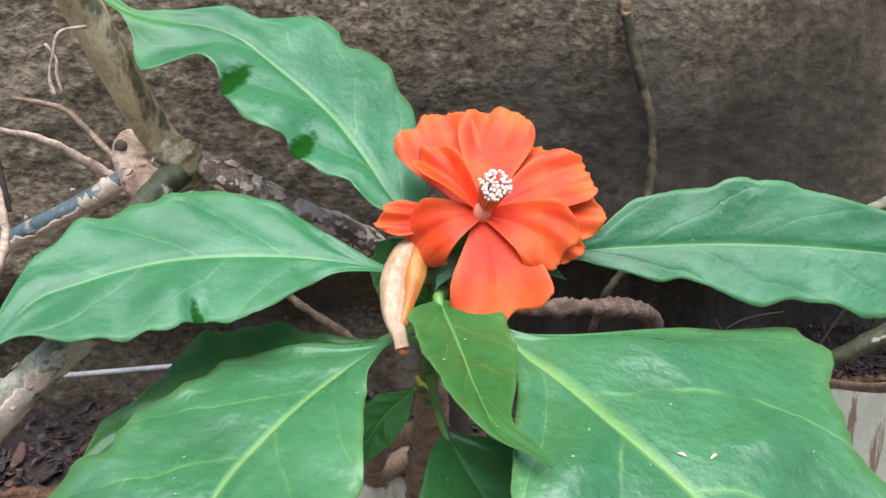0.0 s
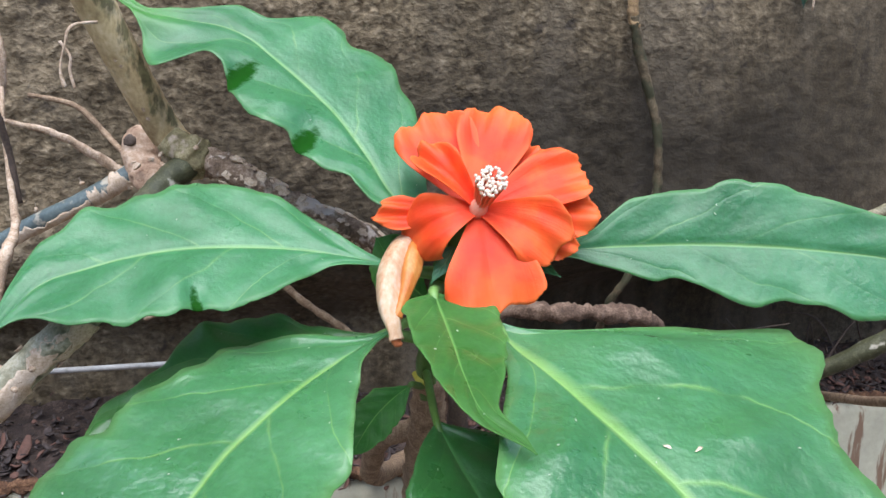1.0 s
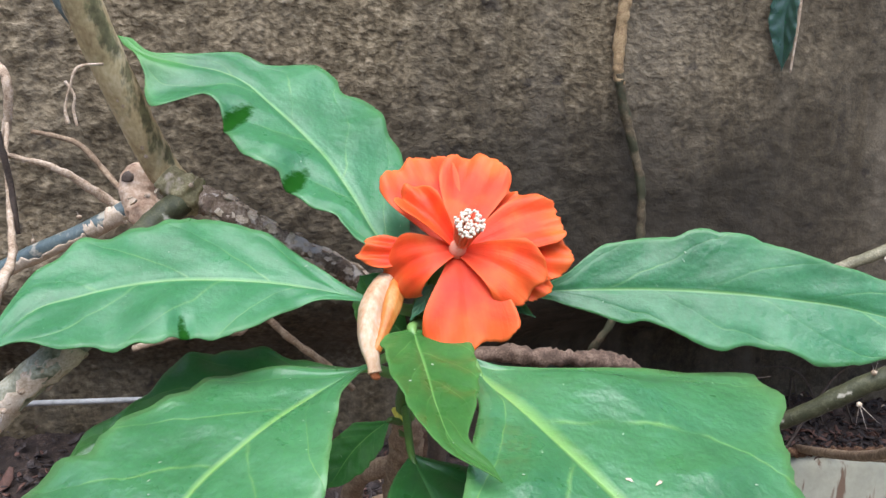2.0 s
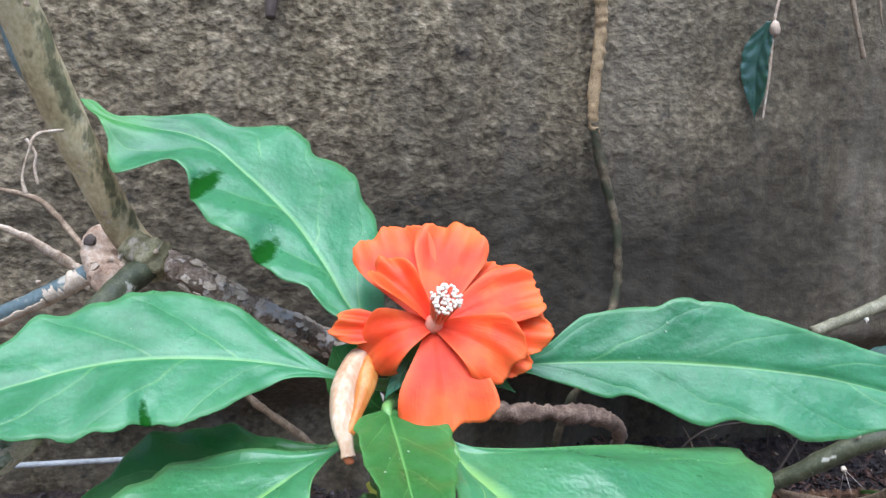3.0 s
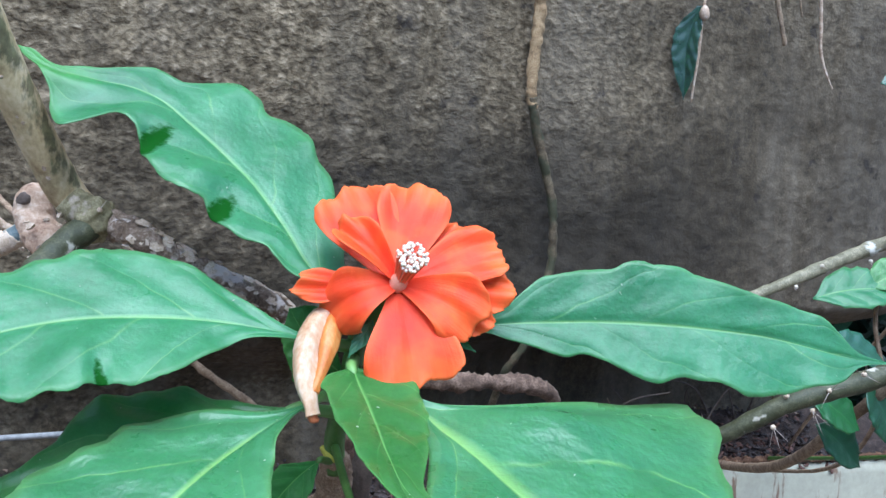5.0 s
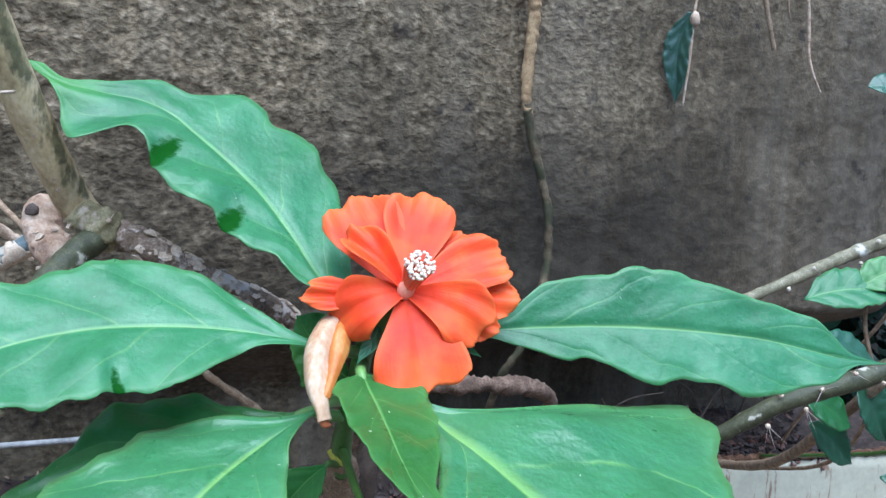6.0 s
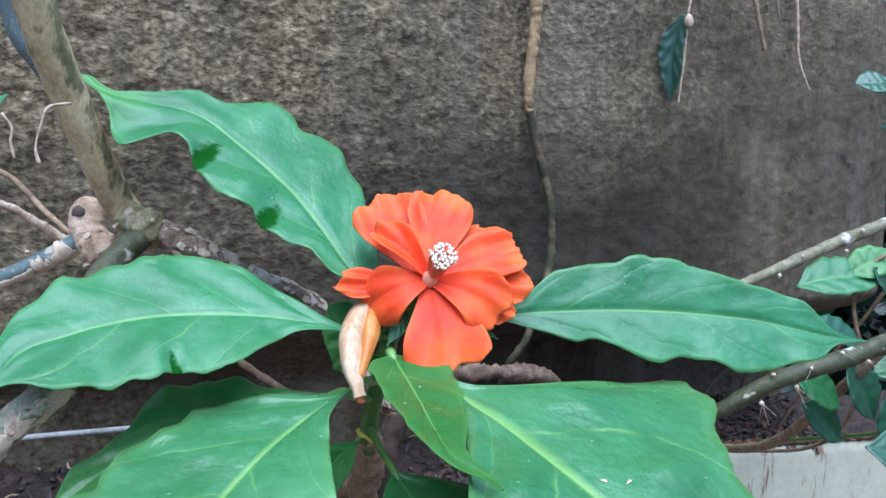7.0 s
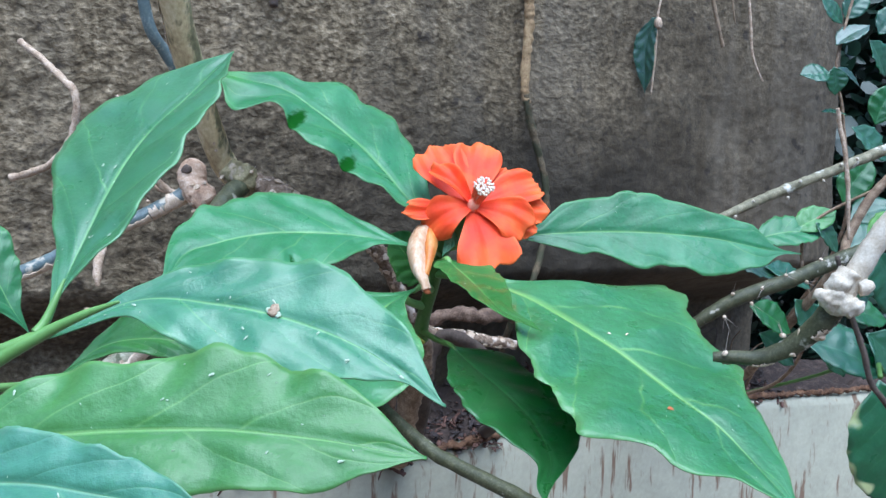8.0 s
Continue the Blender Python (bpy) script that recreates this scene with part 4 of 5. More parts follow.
for i, spec in enumerate(NEAR):
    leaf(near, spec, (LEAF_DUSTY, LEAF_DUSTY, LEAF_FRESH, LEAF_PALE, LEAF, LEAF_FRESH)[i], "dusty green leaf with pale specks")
part("stem", tube([(-0.1020, 0.0540, 0.5670), (-0.1075, 0.0535, 0.5640), (-0.125, 0.052, 0.555), (-0.16, 0.05, 0.52), (-0.17, 0.05, 0.35), (-0.135, 0.05, 0.0)], [0.5, 1.3, 1.7, 2.4, 4.0, 6], 50, 12, 0.06, 12), LIME_STEM, near, "bright green stem")

for spec in NEAR[1:4] + NEAR[5:]:
    b0 = Vector(spec["base"])
    foot = Vector((-0.128, 0.051 if b0.y > 0.03 else 0.030, 0.552))
    part("leaf_stalk", tube([foot, foot.lerp(b0, 0.5) + Vector((0, 0, 0.001)), b0], [1.4, 1.2, 0.8], 12, 8, 0.04, 6), LIME_STEM, near)

part("leaf_stalk", tube([(-0.1142, 0.0530, 0.5588), (-0.1039, 0.0530, 0.5650), (-0.0990, 0.0530, 0.5677), (-0.0921, 0.0518, 0.5711), (-0.0845, 0.0498, 0.5741)], [1.7, 1.45, 1.2, 0.9, 0.35], 40, 10, 0.04, 7), LIME_STEM, near, "bright green leaf stalk")
part("leaf_stalk", tube([(-0.1025, 0.0535, 0.5668), (-0.1012, 0.0548, 0.5690), (-0.0998, 0.0566, 0.5730), (-0.0985, 0.0590, 0.5775)], [1.2, 0.95, 0.75, 0.3], 30, 10, 0.04, 8), LIME_STEM, near, "bright green leaf stalk")

# ---- stems at the other side ----
side_shrub = thing("bare_shrub", (0.30, 0.28, 0.43), "bare spiny olive green stems with pale bark scars", "shrub")
S1 = [(0.1499, 0.285, 0.5776), (0.1819, 0.292, 0.5902), (0.206, 0.3, 0.5983), (0.2392, 0.305, 0.6103), (0.2728, 0.31, 0.6226), (0.323, 0.315, 0.6407), (0.40, 0.32, 0.66)]
part("stem", tube(S1, [2.1, 2.6, 2.8, 3.0, 3.2, 3.3, 3.5], 60, 12, 0.22, 13), GREY_OLIVE, side_shrub)
S2 = [(0.1358, 0.29, 0.5142), (0.1479, 0.285, 0.5231), (0.169, 0.28, 0.5381), (0.1996, 0.278, 0.5494), (0.2238, 0.276, 0.5601), (0.2492, 0.272, 0.5706), (0.29, 0.27, 0.5866), (0.38, 0.27, 0.62)]
part("stem", tube(S2, [2.8, 3.3, 3.8, 4.1, 4.2, 4.2, 4.2, 4.2], 60, 14, 0.14, 14), OLIVE, side_shrub)
S3 = [(0.0780, 0.117, 0.5455), (0.0821, 0.115, 0.5458), (0.0916, 0.11, 0.547), (0.0995, 0.105, 0.5529), (0.1033, 0.1, 0.56), (0.1052, 0.098, 0.5650)]
part("stem", tube(S3, [1.6, 2.0, 2.6, 3.1, 3.4, 3.2], 40, 14, 0.10, 15), OLIVE, side_shrub)
for k, (f, turn) in enumerate(((0.16, 200), (0.34, 250), (0.52, 185), (0.70, 260), (0.84, 205))):
    line = along(S3, 60)
    i0 = int(60 * f)
    SCARS = [tuple(line[min(i0 + q, 60)]) for q in (0, 2, 4, 6)]
    peel(side_shrub, SCARS, [1.7 + 1.7 * f] * 4, turn, 75, 30.0 + k, "tan leaf scar", None, "scar")
S4 = [(0.1045, 0.0965, 0.5640), (0.1062, 0.097, 0.5674), (0.1112, 0.095, 0.5778), (0.1174, 0.093, 0.5896), (0.1265, 0.09, 0.6045), (0.16, 0.085, 0.66), (0.30, 0.06, 0.80)]
part("stem", tube(S4, [3.4, 3.6, 3.3, 3.2, 3.2, 3.4, 4], 60, 14, 0.10, 16), PALE_STEM, side_shrub, "pale grey upper stem")
part("stem", tube([(-0.0333, 0.165, 0.5223), (-0.0126, 0.145, 0.5085), (-0.0024, 0.138, 0.5039), (0.0148, 0.125, 0.4989), (0.0317, 0.11, 0.4939), (0.09, 0.09, 0.47)], [2.4, 2.5, 2.5, 2.6, 2.7, 3], 50, 12, 0.1, 16), OLIVE, side_shrub)

# ---- the wall's hangers ----
root = thing("aerial_root", (0.092, 0.472, 0.73), "brown aerial root hanging down the concrete wall", "root")
TAN_ROOT = rough_material("tan_root", ((0.34, (0.13, 0.075, 0.033)), (0.5, (0.33, 0.215, 0.105)), (0.66, (0.52, 0.37, 0.20))), 200, 0.85, 0.6, 0.0007, None, ((0.07, 0.05, 0.025), 60, 0.56, 0.66))
WALL_ROOT = rough_material("mossy_root", ((0.34, (0.030, 0.020, 0.010)), (0.5, (0.085, 0.060, 0.030)), (0.66, (0.19, 0.14, 0.08))), 200, 0.85, 0.6, 0.0007, None, ((0.040, 0.038, 0.015), 70, 0.46, 0.58))
part("strand", tube([(0.080, 0.470, 0.95), (0.0888, 0.475, 0.7748), (0.0921, 0.475, 0.7328), (0.0921, 0.475, 0.7114), (0.0903, 0.475, 0.6715), (0.0930, 0.4755, 0.6590)], [3.6, 3.6, 3.8, 3.7, 3.3, 2.9], 80, 12, 0.38, 17), TAN_ROOT, root, "tan upper length")
part("strand", tube([(0.0912, 0.475, 0.6660), (0.0956, 0.476, 0.6461), (0.1038, 0.478, 0.6203), (0.1102, 0.478, 0.594), (0.1105, 0.476, 0.5597), (0.0954, 0.46, 0.5163), (0.0836, 0.465, 0.4921), (0.078, 0.49, 0.45), (0.075, 0.505, 0.392)], [3.0, 3.1, 3.0, 2.8, 2.6, 2.4, 2.4, 2.4, 2.4], 100, 12, 0.38, 18), WALL_ROOT, root, "mossy dark lower length")

# ---- bits on the shrub ----
def areole(parent, place, out, size, spines, rnd, mat=None, length=9):
    """A felted pale knob on a stem, with thin spines."""
    out = Vector(out).normalized()
    bm = bmesh.new()
    bmesh.ops.create_icosphere(bm, subdivisions=2, radius=size / 1000)
    for q in bm.verts:
        q.co *= 1 + 0.35 * noise.noise(q.co * 900 + Vector(place) * 50)
        q.co += Vector(place)
    knob = part("areole", bm, mat or PALE_STEM, parent)
    for k in range(spines):
        d = (out + Vector((rnd.uniform(-1, 1), rnd.uniform(-1, 1), rnd.uniform(-1, 1))) * 0.75).normalized()
        l = length / 1000 * rnd.uniform(0.5, 1.0)
        part("spine", tube([Vector(place), Vector(place) + d * l * 0.5, Vector(place) + d * l], [0.16, 0.11, 0.03], 4, 5), SPINE, knob)


rnd = random.Random(11)
peel(shrub, BLUE[1:6], [3.6, 3.5, 3.4, 3.4, 3.5], -105, 110, 1.0, "loose tan bark")
peel(shrub, BLUE[5:7] + [(-0.1185, 0.2795, 0.5915)], [3.6, 4.0, 4.4], -110, 170, 2.0, "loose tan bark")
LOW = [(-0.0912, 0.188, 0.5619), (-0.1079, 0.181, 0.5455), (-0.1226, 0.174, 0.5302), (-0.1371, 0.167, 0.5151), (-0.1493, 0.16, 0.5022)]
peel(shrub, LOW, [4.7, 4.8, 5.0, 5.2, 5.4], 165, 110, 3.0, "warty tan bark")


peel(shrub, TRUNK[2:6], [6.1, 6.1, 6.0, 6.0], -190, 34, 5.0, "loose reddish tan bark")


def flakes(parent, points, radii, count, size, seed, mat, label):
    """Bark scales standing off a stem, joined into one part."""
    r0 = random.Random(seed)
    line = along(points, 100)
    bm = bmesh.new()
    for _ in range(count):
        i = r0.randrange(2, 98)
        d = (line[i + 1] - line[i - 1]).normalized()
        a = d.cross(Vector((0, 0, 1))).normalized()
        b = a.cross(d)
        w = r0.uniform(0, 6.28)
        out = a * math.cos(w) + b * math.sin(w)
        c = line[i] + out * smooth_value(radii, i / 100) / 1000 * 1.10
        t = (d * r0.choice((-1, 1)) + out.cross(d) * r0.uniform(-0.6, 0.6)).normalized()
        k = out.cross(t)
        z = size / 1000 * r0.uniform(0.5, 1.3)
        top = [bm.verts.new(c + (t * math.cos(q) + k * math.sin(q) * 0.7) * z * r0.uniform(0.7, 1.2) + out * z * r0.uniform(0.02, 0.28)) for q in (0, 1.2, 2.4, 3.7, 5.0)]
        low = [bm.verts.new(c + (q.co - c) * 0.7 - out * z * 0.4) for q in top]
        bm.faces.new(top)
        for e in range(5):
            bm.faces.new((top[e], low[e], low[(e + 1) % 5], top[(e + 1) % 5]))
    ob = part("bark_scale", bm, mat, parent, label, smooth=False)
    ob["kind"] = "stuff"
    return ob


flakes(shrub, LIMB[1:], [5.0, 4.6, 4.3, 4.0, 3.5, 3.2, 2.8], 230, 2.1, 21, PEEL, "pale bark scales")
flakes(shrub, TRUNK, [5.8, 6.0, 6.1, 6.1, 6.0, 6.0, 6.0, 6.2, 5.6], 40, 0.9, 22, DRY, "small bark scales")
flakes(shrub, LOW, [4.7, 4.8, 5.0, 5.2, 5.4], 70, 1.3, 24, DRY, "warty pale bark scales")
flakes(shrub, [(-0.118, 0.27, 0.588), (-0.105, 0.266, 0.592), (-0.092, 0.258, 0.598)], [5.5, 6.0, 6.2], 22, 2.0, 23, PEEL, "pale bark scales")
for p, o in (((-0.1070, 0.2160, 0.6760), (0.5, -0.9, 0.1)), ((-0.1020, 0.2470, 0.628), (0.5, -0.9, 0.2)), ((-0.154, 0.2665, 0.577), (-0.2, -0.6, 1)), ((-0.136, 0.268, 0.587), (0, -0.6, 1)), ((-0.085, 0.252, 0.602), (0, -0.5, 1)), ((-0.100, 0.176, 0.550), (1, -0.5, 0.2)), ((-0.104, 0.174, 0.545), (1, -0.7, 0))):
    areole(shrub, p, o, 0.9, 1, rnd, DRY, 5)
# Raised disc, dark to stand for the shaded hole in the stub.
part("hollow", tube([(-0.1190, 0.2745, 0.6020), (-0.1192, 0.2722, 0.6024), (-0.1193, 0.2716, 0.6025)], [2.8, 2.3, 1.2], 8, 14, 0.4, 8), DARK_TWIG, shrub, "dark raised disc for the shade in a hollow")

# dead twigs at the shrub's old wood
part("twig", tube([(-0.2053, 0.3, 0.6652), (-0.1921, 0.293, 0.6557), (-0.1807, 0.287, 0.6456), (-0.1734, 0.283, 0.6372), (-0.1759, 0.285, 0.6195), (-0.1861, 0.288, 0.6055), (-0.1978, 0.29, 0.5997), (-0.2081, 0.292, 0.5967)], [1.5, 1.7, 1.7, 1.9, 1.6, 1.6, 1.7, 2.0], 60, 10, 0.38, 41), DRY, shrub, "dead grey twig")
part("twig", tube([(-0.1598, 0.262, 0.6097), (-0.1453, 0.268, 0.6053), (-0.1352, 0.274, 0.598), (-0.1281, 0.28, 0.5913), (-0.120, 0.279, 0.590)], [1.0, 1.4, 1.7, 2.0, 2.2], 40, 10, 0.38, 42), DRY, shrub, "dead tan twig")
part("twig", tube([(-0.1939, 0.33, 0.6185), (-0.1718, 0.33, 0.6135), (-0.1562, 0.33, 0.5981), (-0.1363, 0.31, 0.59), (-0.120, 0.284, 0.592)], [1.0, 1.3, 1.3, 1.1, 1.1], 40, 10, 0.38, 43), ROOT, shrub, "dead brown twig")
part("twig", tube([(-0.139, 0.19, 0.5475), (-0.1263, 0.185, 0.5473), (-0.1163, 0.181, 0.5480), (-0.108, 0.181, 0.5460)], [1.3, 1.3, 1.5, 1.8], 20, 10, 0.35, 44), DRY, shrub, "short pale twig")
part("twig", tube([(-0.1113, 0.26, 0.5385), (-0.0927, 0.26, 0.5450), (-0.078, 0.262, 0.5468), (-0.0703, 0.265, 0.5475), (-0.066, 0.270, 0.560), (-0.064, 0.263, 0.583)], [1.3, 1.4, 1.5, 1.5, 1.6, 1.8], 40, 10, 0.38, 45), DRY, shrub, "dead pinkish twig")
part("twig", tube([(-0.0760, 0.277, 0.5600), (-0.0649, 0.275, 0.5504), (-0.0545, 0.275, 0.5417), (-0.0430, 0.276, 0.5336), (-0.0300, 0.278, 0.5220)], [1.5, 1.6, 1.5, 1.5, 1.3], 40, 10, 0.3, 53), ROOT, shrub, "bare brown twig")
part("tendril", tube([(-0.1035, 0.228, 0.641), (-0.107, 0.22, 0.6392), (-0.1085, 0.218, 0.6338), (-0.1099, 0.217, 0.6268), (-0.109, 0.217, 0.6217)], [0.5, 0.5, 0.4, 0.4, 0.8], 24, 6, 0.2, 46), DRY, shrub, "withered tendril")
part("tendril", tube([(-0.1591, 0.3, 0.6398), (-0.1553, 0.3, 0.6341), (-0.1559, 0.3, 0.6284), (-0.1545, 0.3, 0.6215)], [0.7, 0.5, 0.6, 0.6], 24, 8, 0.2, 47), DRY, shrub, "withered pale tendril")
strand = part("bract", tube([(-0.1706, 0.278, 0.6216), (-0.1660, 0.27, 0.6066), (-0.1600, 0.262, 0.5900), (-0.1517, 0.250, 0.5734), (-0.1491, 0.24, 0.5660), (-0.1490, 0.2345, 0.5560), (-0.1484, 0.233, 0.5510)], [0.9, 1.0, 1.1, 1.5, 2.1, 1.9, 0.9], 60, 8, 0.35, 48), DRY, shrub, "dry papery bract hanging down")
part("twig", tube([(-0.1594, 0.255, 0.6228), (-0.1593, 0.258, 0.6116), (-0.1585, 0.261, 0.5987), (-0.157, 0.262, 0.5800)], [1.2, 1.3, 1.2, 1.0], 24, 8, 0.2, 49), DARK_TWIG, shrub, "dark dead twig")

# leaf stalks
STEM = along([(0.0112, 0.2150, 0.5860), (0.0075, 0.222, 0.579), (0.0023, 0.226, 0.5700), (-0.001, 0.236, 0.5525), (-0.0050, 0.244, 0.5324), (-0.0050, 0.248, 0.5180)], 60)
STALK = rough_material("leaf_stalk", ((0.3, (0.12, 0.26, 0.06)), (0.7, (0.20, 0.36, 0.10))), 120, 0.45, 0.2, 0.0006)
for spec in SHOOT:
    place, n = blade_place(spec)
    b0, b1 = place(0.0, 0.0), place(0.06, 0.0)
    foot = min(STEM, key=lambda q: (q - b0).length + (0.0 if q.z < b0.z - 0.004 else 0.02))
    low = b0.z < 0.54
    part("leaf_stalk", tube([foot, foot.lerp(b0, 0.6) - n * 0.0006, b0 - n * 0.0002, b1 - n * 0.0009], [1.5, 1.3, 1.1, 0.6] if low else [2.2, 1.9, 1.6, 0.8], 14, 10, 0.04, 5), GREEN_STEM if low else STALK, shrub)

# withered bloom beside the flower
def withered_bloom(points, size):
    bm = bmesh.new()
    line = along(points, 40)
    rings = []
    for i, p in enumerate(line):
        s = i / 40
        d = (line[min(i + 1, 40)] - line[max(i - 1, 0)]).normalized()
        a = d.cross(Vector((0, 1, 0))).normalized()
        b = a.cross(d)
        r = size * smooth_value([0.45, 0.80, 1.0, 0.98, 0.80, 0.58, 0.46, 0.50], s)
        ring = []
        for k in range(32):
            w = 2 * math.pi * k / 32 + 0.9 * s
            folds = 1 + 0.07 * math.sin(3 * w + 2 * s) + 0.03 * math.sin(7 * w + 5 * s) + 0.06 * noise.noise((p + a * math.cos(w) * r) * 700)
            ring.append(bm.verts.new(p + (a * math.cos(w) + b * math.sin(w)) * r * folds))
        rings.append(ring)
    for i in range(40):
        for k in range(32):
            bm.faces.new((rings[i][k], rings[i][(k + 1) % 32], rings[i + 1][(k + 1) % 32], rings[i + 1][k]))
    bm.faces.new(rings[0][::-1])
    bm.faces.new(rings[-1])
    return bm


RUST = rough_material("rust_brown", ((0.3, (0.35, 0.09, 0.03)), (0.7, (0.55, 0.18, 0.06))), 600, 0.8, 0.3, 0.0004)
WITHERED = rough_material("withered_petal", ((0.36, (0.46, 0.22, 0.10)), (0.50, (0.58, 0.38, 0.23)), (0.66, (0.68, 0.54, 0.41))), 130, 0.5, 0.4, 0.0005, (1, 1, 0.3), ((0.66, 0.30, 0.16), 90, 0.56, 0.66), (1, 1, 0.4))
AMBER = rough_material("amber_petal", ((0.34, (0.46, 0.11, 0.016)), (0.5, (0.58, 0.20, 0.036)), (0.66, (0.64, 0.33, 0.10))), 150, 0.45, 0.3, 0.0005, (1, 1, 0.3))
bloom = part("withered_bloom", withered_bloom([(-0.0060, 0.2160, 0.5800), (-0.0088, 0.2110, 0.5768), (-0.0110, 0.2050, 0.5700), (-0.0104, 0.1990, 0.5630), (-0.0086, 0.1955, 0.5585), (-0.0076, 0.1940, 0.5555)], 0.0041), WITHERED, shrub, "closed withered bloom, cream and orange")
part("petal", withered_bloom([(-0.0046, 0.2155, 0.5796), (-0.0050, 0.2105, 0.5765), (-0.0054, 0.2050, 0.5715), (-0.0063, 0.2005, 0.5665), (-0.0080, 0.1970, 0.5610)], 0.0030), AMBER, bloom, "folded amber yellow petal")
part("dead_tip", tube([(-0.0076, 0.1943, 0.5560), (-0.0071, 0.1937, 0.5549), (-0.0060, 0.1937, 0.5545)], [1.6, 1.2, 0.5], 8, 12, 0.5, 51), RUST, bloom, "brown dried tip")
part("dead_rim", tube([(-0.0083, 0.2135, 0.5800), (-0.0063, 0.2125, 0.5812), (-0.0038, 0.2130, 0.5806)], [0.5, 0.7, 0.4], 8, 8, 0.4, 52), RUST, bloom, "brown dried rim")

# green bracts under the flower
for k, (p, d, l, w) in enumerate((((0.006, 0.214, 0.5780), (-0.35, -0.35, -0.6), 13, 5), ((0.004, 0.218, 0.5800), (-0.6, -0.2, 0.15), 11, 5), ((0.0095, 0.2130, 0.5800), (0.2, -0.5, -0.6), 10, 4), ((0.0240, 0.2290, 0.5730), (0.75, -0.55, -0.25), 17, 6))):
    d = Vector(d).normalized()
    e = Vector(p) + d * l / 1000
    part("bract", blade(dict(base=p, tip=e, face=(0.1, -0.8, 0.5), sweep=[0, 0.4, 0.5, 0.3, 0, 0], left=[0.8, w * 0.45, w * 0.5, w * 0.4, w * 0.2, 0], right=[0.8, w * 0.45, w * 0.5, w * 0.4, w * 0.2, 0], arch=1, wave=0.3, seed=60 + k), 16, 4), LEAF, shrub, "small green bract")

# ---- specks on leaves ----
def specks(leaf_object, spec, count, seed, size=0.45, box=(0.1, 0.9, -0.85, 0.85)):
    place, n = blade_place(spec)
    r0 = random.Random(seed)
    bm = bmesh.new()
    for _ in range(count):
        s, w = r0.uniform(box[0], box[1]), r0.uniform(box[2], box[3])
        c, c1 = place(s, w), place(min(s + 0.01, 1), w)
        t = (c1 - c).normalized()
        k = n.cross(t).normalized()
        z = size / 1000 * r0.choice((0.4, 0.5, 0.7, 1.0, 1.6))
        turn = r0.uniform(0, 6.28)
        f = t * math.cos(turn) + k * math.sin(turn)
        g = n.cross(f)
        top = [bm.verts.new(c + (f * math.cos(q) * r0.uniform(0.8, 1.8) + g * math.sin(q) * 0.5) * z + n * 0.00040) for q in (0, 1, 2, 3.1, 4.2, 5.2)]
        mid = bm.verts.new(c + n * 0.00055)
        for e in range(6):
            bm.faces.new((top[e], top[(e + 1) % 6], mid))
    ob = part("specks", bm, SPECK, leaf_object, "pale dried specks", smooth=False)
    ob["kind"] = "stuff"


shoot_leaves = [o for o in shrub.children if o.name.split(".")[0] == "leaf"]
near_leaves = [o for o in near.children if o.name.split(".")[0] == "leaf"]
for o, spec, c in zip(shoot_leaves, SHOOT, (8, 14, 10, 6, 26, 40, 8, 8, 2, 2)):
    specks(o, spec, c, 70 + c, 0.22)
for o, spec, c in zip(near_leaves, NEAR, (24, 30, 26, 4, 3, 5)):
    specks(o, spec, c, 90 + c, 0.30)


def nearest_on(spec, target):
    """Where on a leaf the given place lies: s, w, the point and the normal."""
    place, n = blade_place(spec)
    t = Vector(target)
    s, w = min(((i / 40, j / 20) for i in range(1, 40) for j in range(-19, 20)), key=lambda q: (place(*q) - t).length)
    return place(s, w), n


def patch(parent, spec, target, size, squash, turn, mat, name, label):
    c, n = nearest_on(spec, target)
    a = n.cross(Vector((0.2, 0.3, 0.9))).normalized()
    b = n.cross(a)
    a, b = a * math.cos(turn) + b * math.sin(turn), b * math.cos(turn) - a * math.sin(turn)
    bm = bmesh.new()
    rim = [bm.verts.new(c + (a * math.cos(q) + b * math.sin(q) * squash) * size / 1000 * (1 + 0.25 * math.sin(3 * q + size)) + n * 0.0005) for q in [k * 0.628 for k in range(10)]]
    top = bm.verts.new(c + n * 0.0009)
    for k in range(10):
        bm.faces.new((rim[k], rim[(k + 1) % 10], top))
    return part(name, bm, mat, parent, label)


patch(shoot_leaves[5], SHOOT[5], (0.0700, 0.1180, 0.5390), 1.1, 0.8, 0.3, RUST, "rust_spot", "orange brown rust spot")
patch(shoot_leaves[5], SHOOT[5], (0.0604, 0.1580, 0.5503), 0.9, 0.55, 0.0, PEEL, "seed_husk", "pale brown seed husk")
patch(shoot_leaves[5], SHOOT[5], (0.0657, 0.1580, 0.5497), 1.3, 0.3, 0.9, PEEL, "seed_husk", "pale brown seed husk")


# a dropping on a near leaf
c, n = nearest_on(NEAR[1], (-0.053, 0.054, 0.571))
dropping = thing("bird_dropping", c + n * 0.0003, "small brown and white bird dropping on a green leaf", "dropping")
for name, off, r, mat in (("dark_lump", (0, 0, 0), 1.3, ROOT), ("white_lump", (0.0010, -0.0003, -0.0008), 0.8, SPECK), ("white_lump", (-0.0011, -0.0003, 0.0006), 0.7, SPECK), ("brown_lump", (0.0004, 0.0002, 0.0008), 1.1, ROOT)):
    bm = bmesh.new()
    bmesh.ops.create_icosphere(bm, subdivisions=2, radius=r / 1000)
    for q in bm.verts:
        q.co *= 1 + 0.5 * noise.noise(q.co * 1200)
        q.co -= n * 0.6 * q.co.dot(n)
        q.co += c + n * 0.0005 + Vector(off) - n * 0.8 * Vector(off).dot(n)
    part(name, bm, mat, dropping)

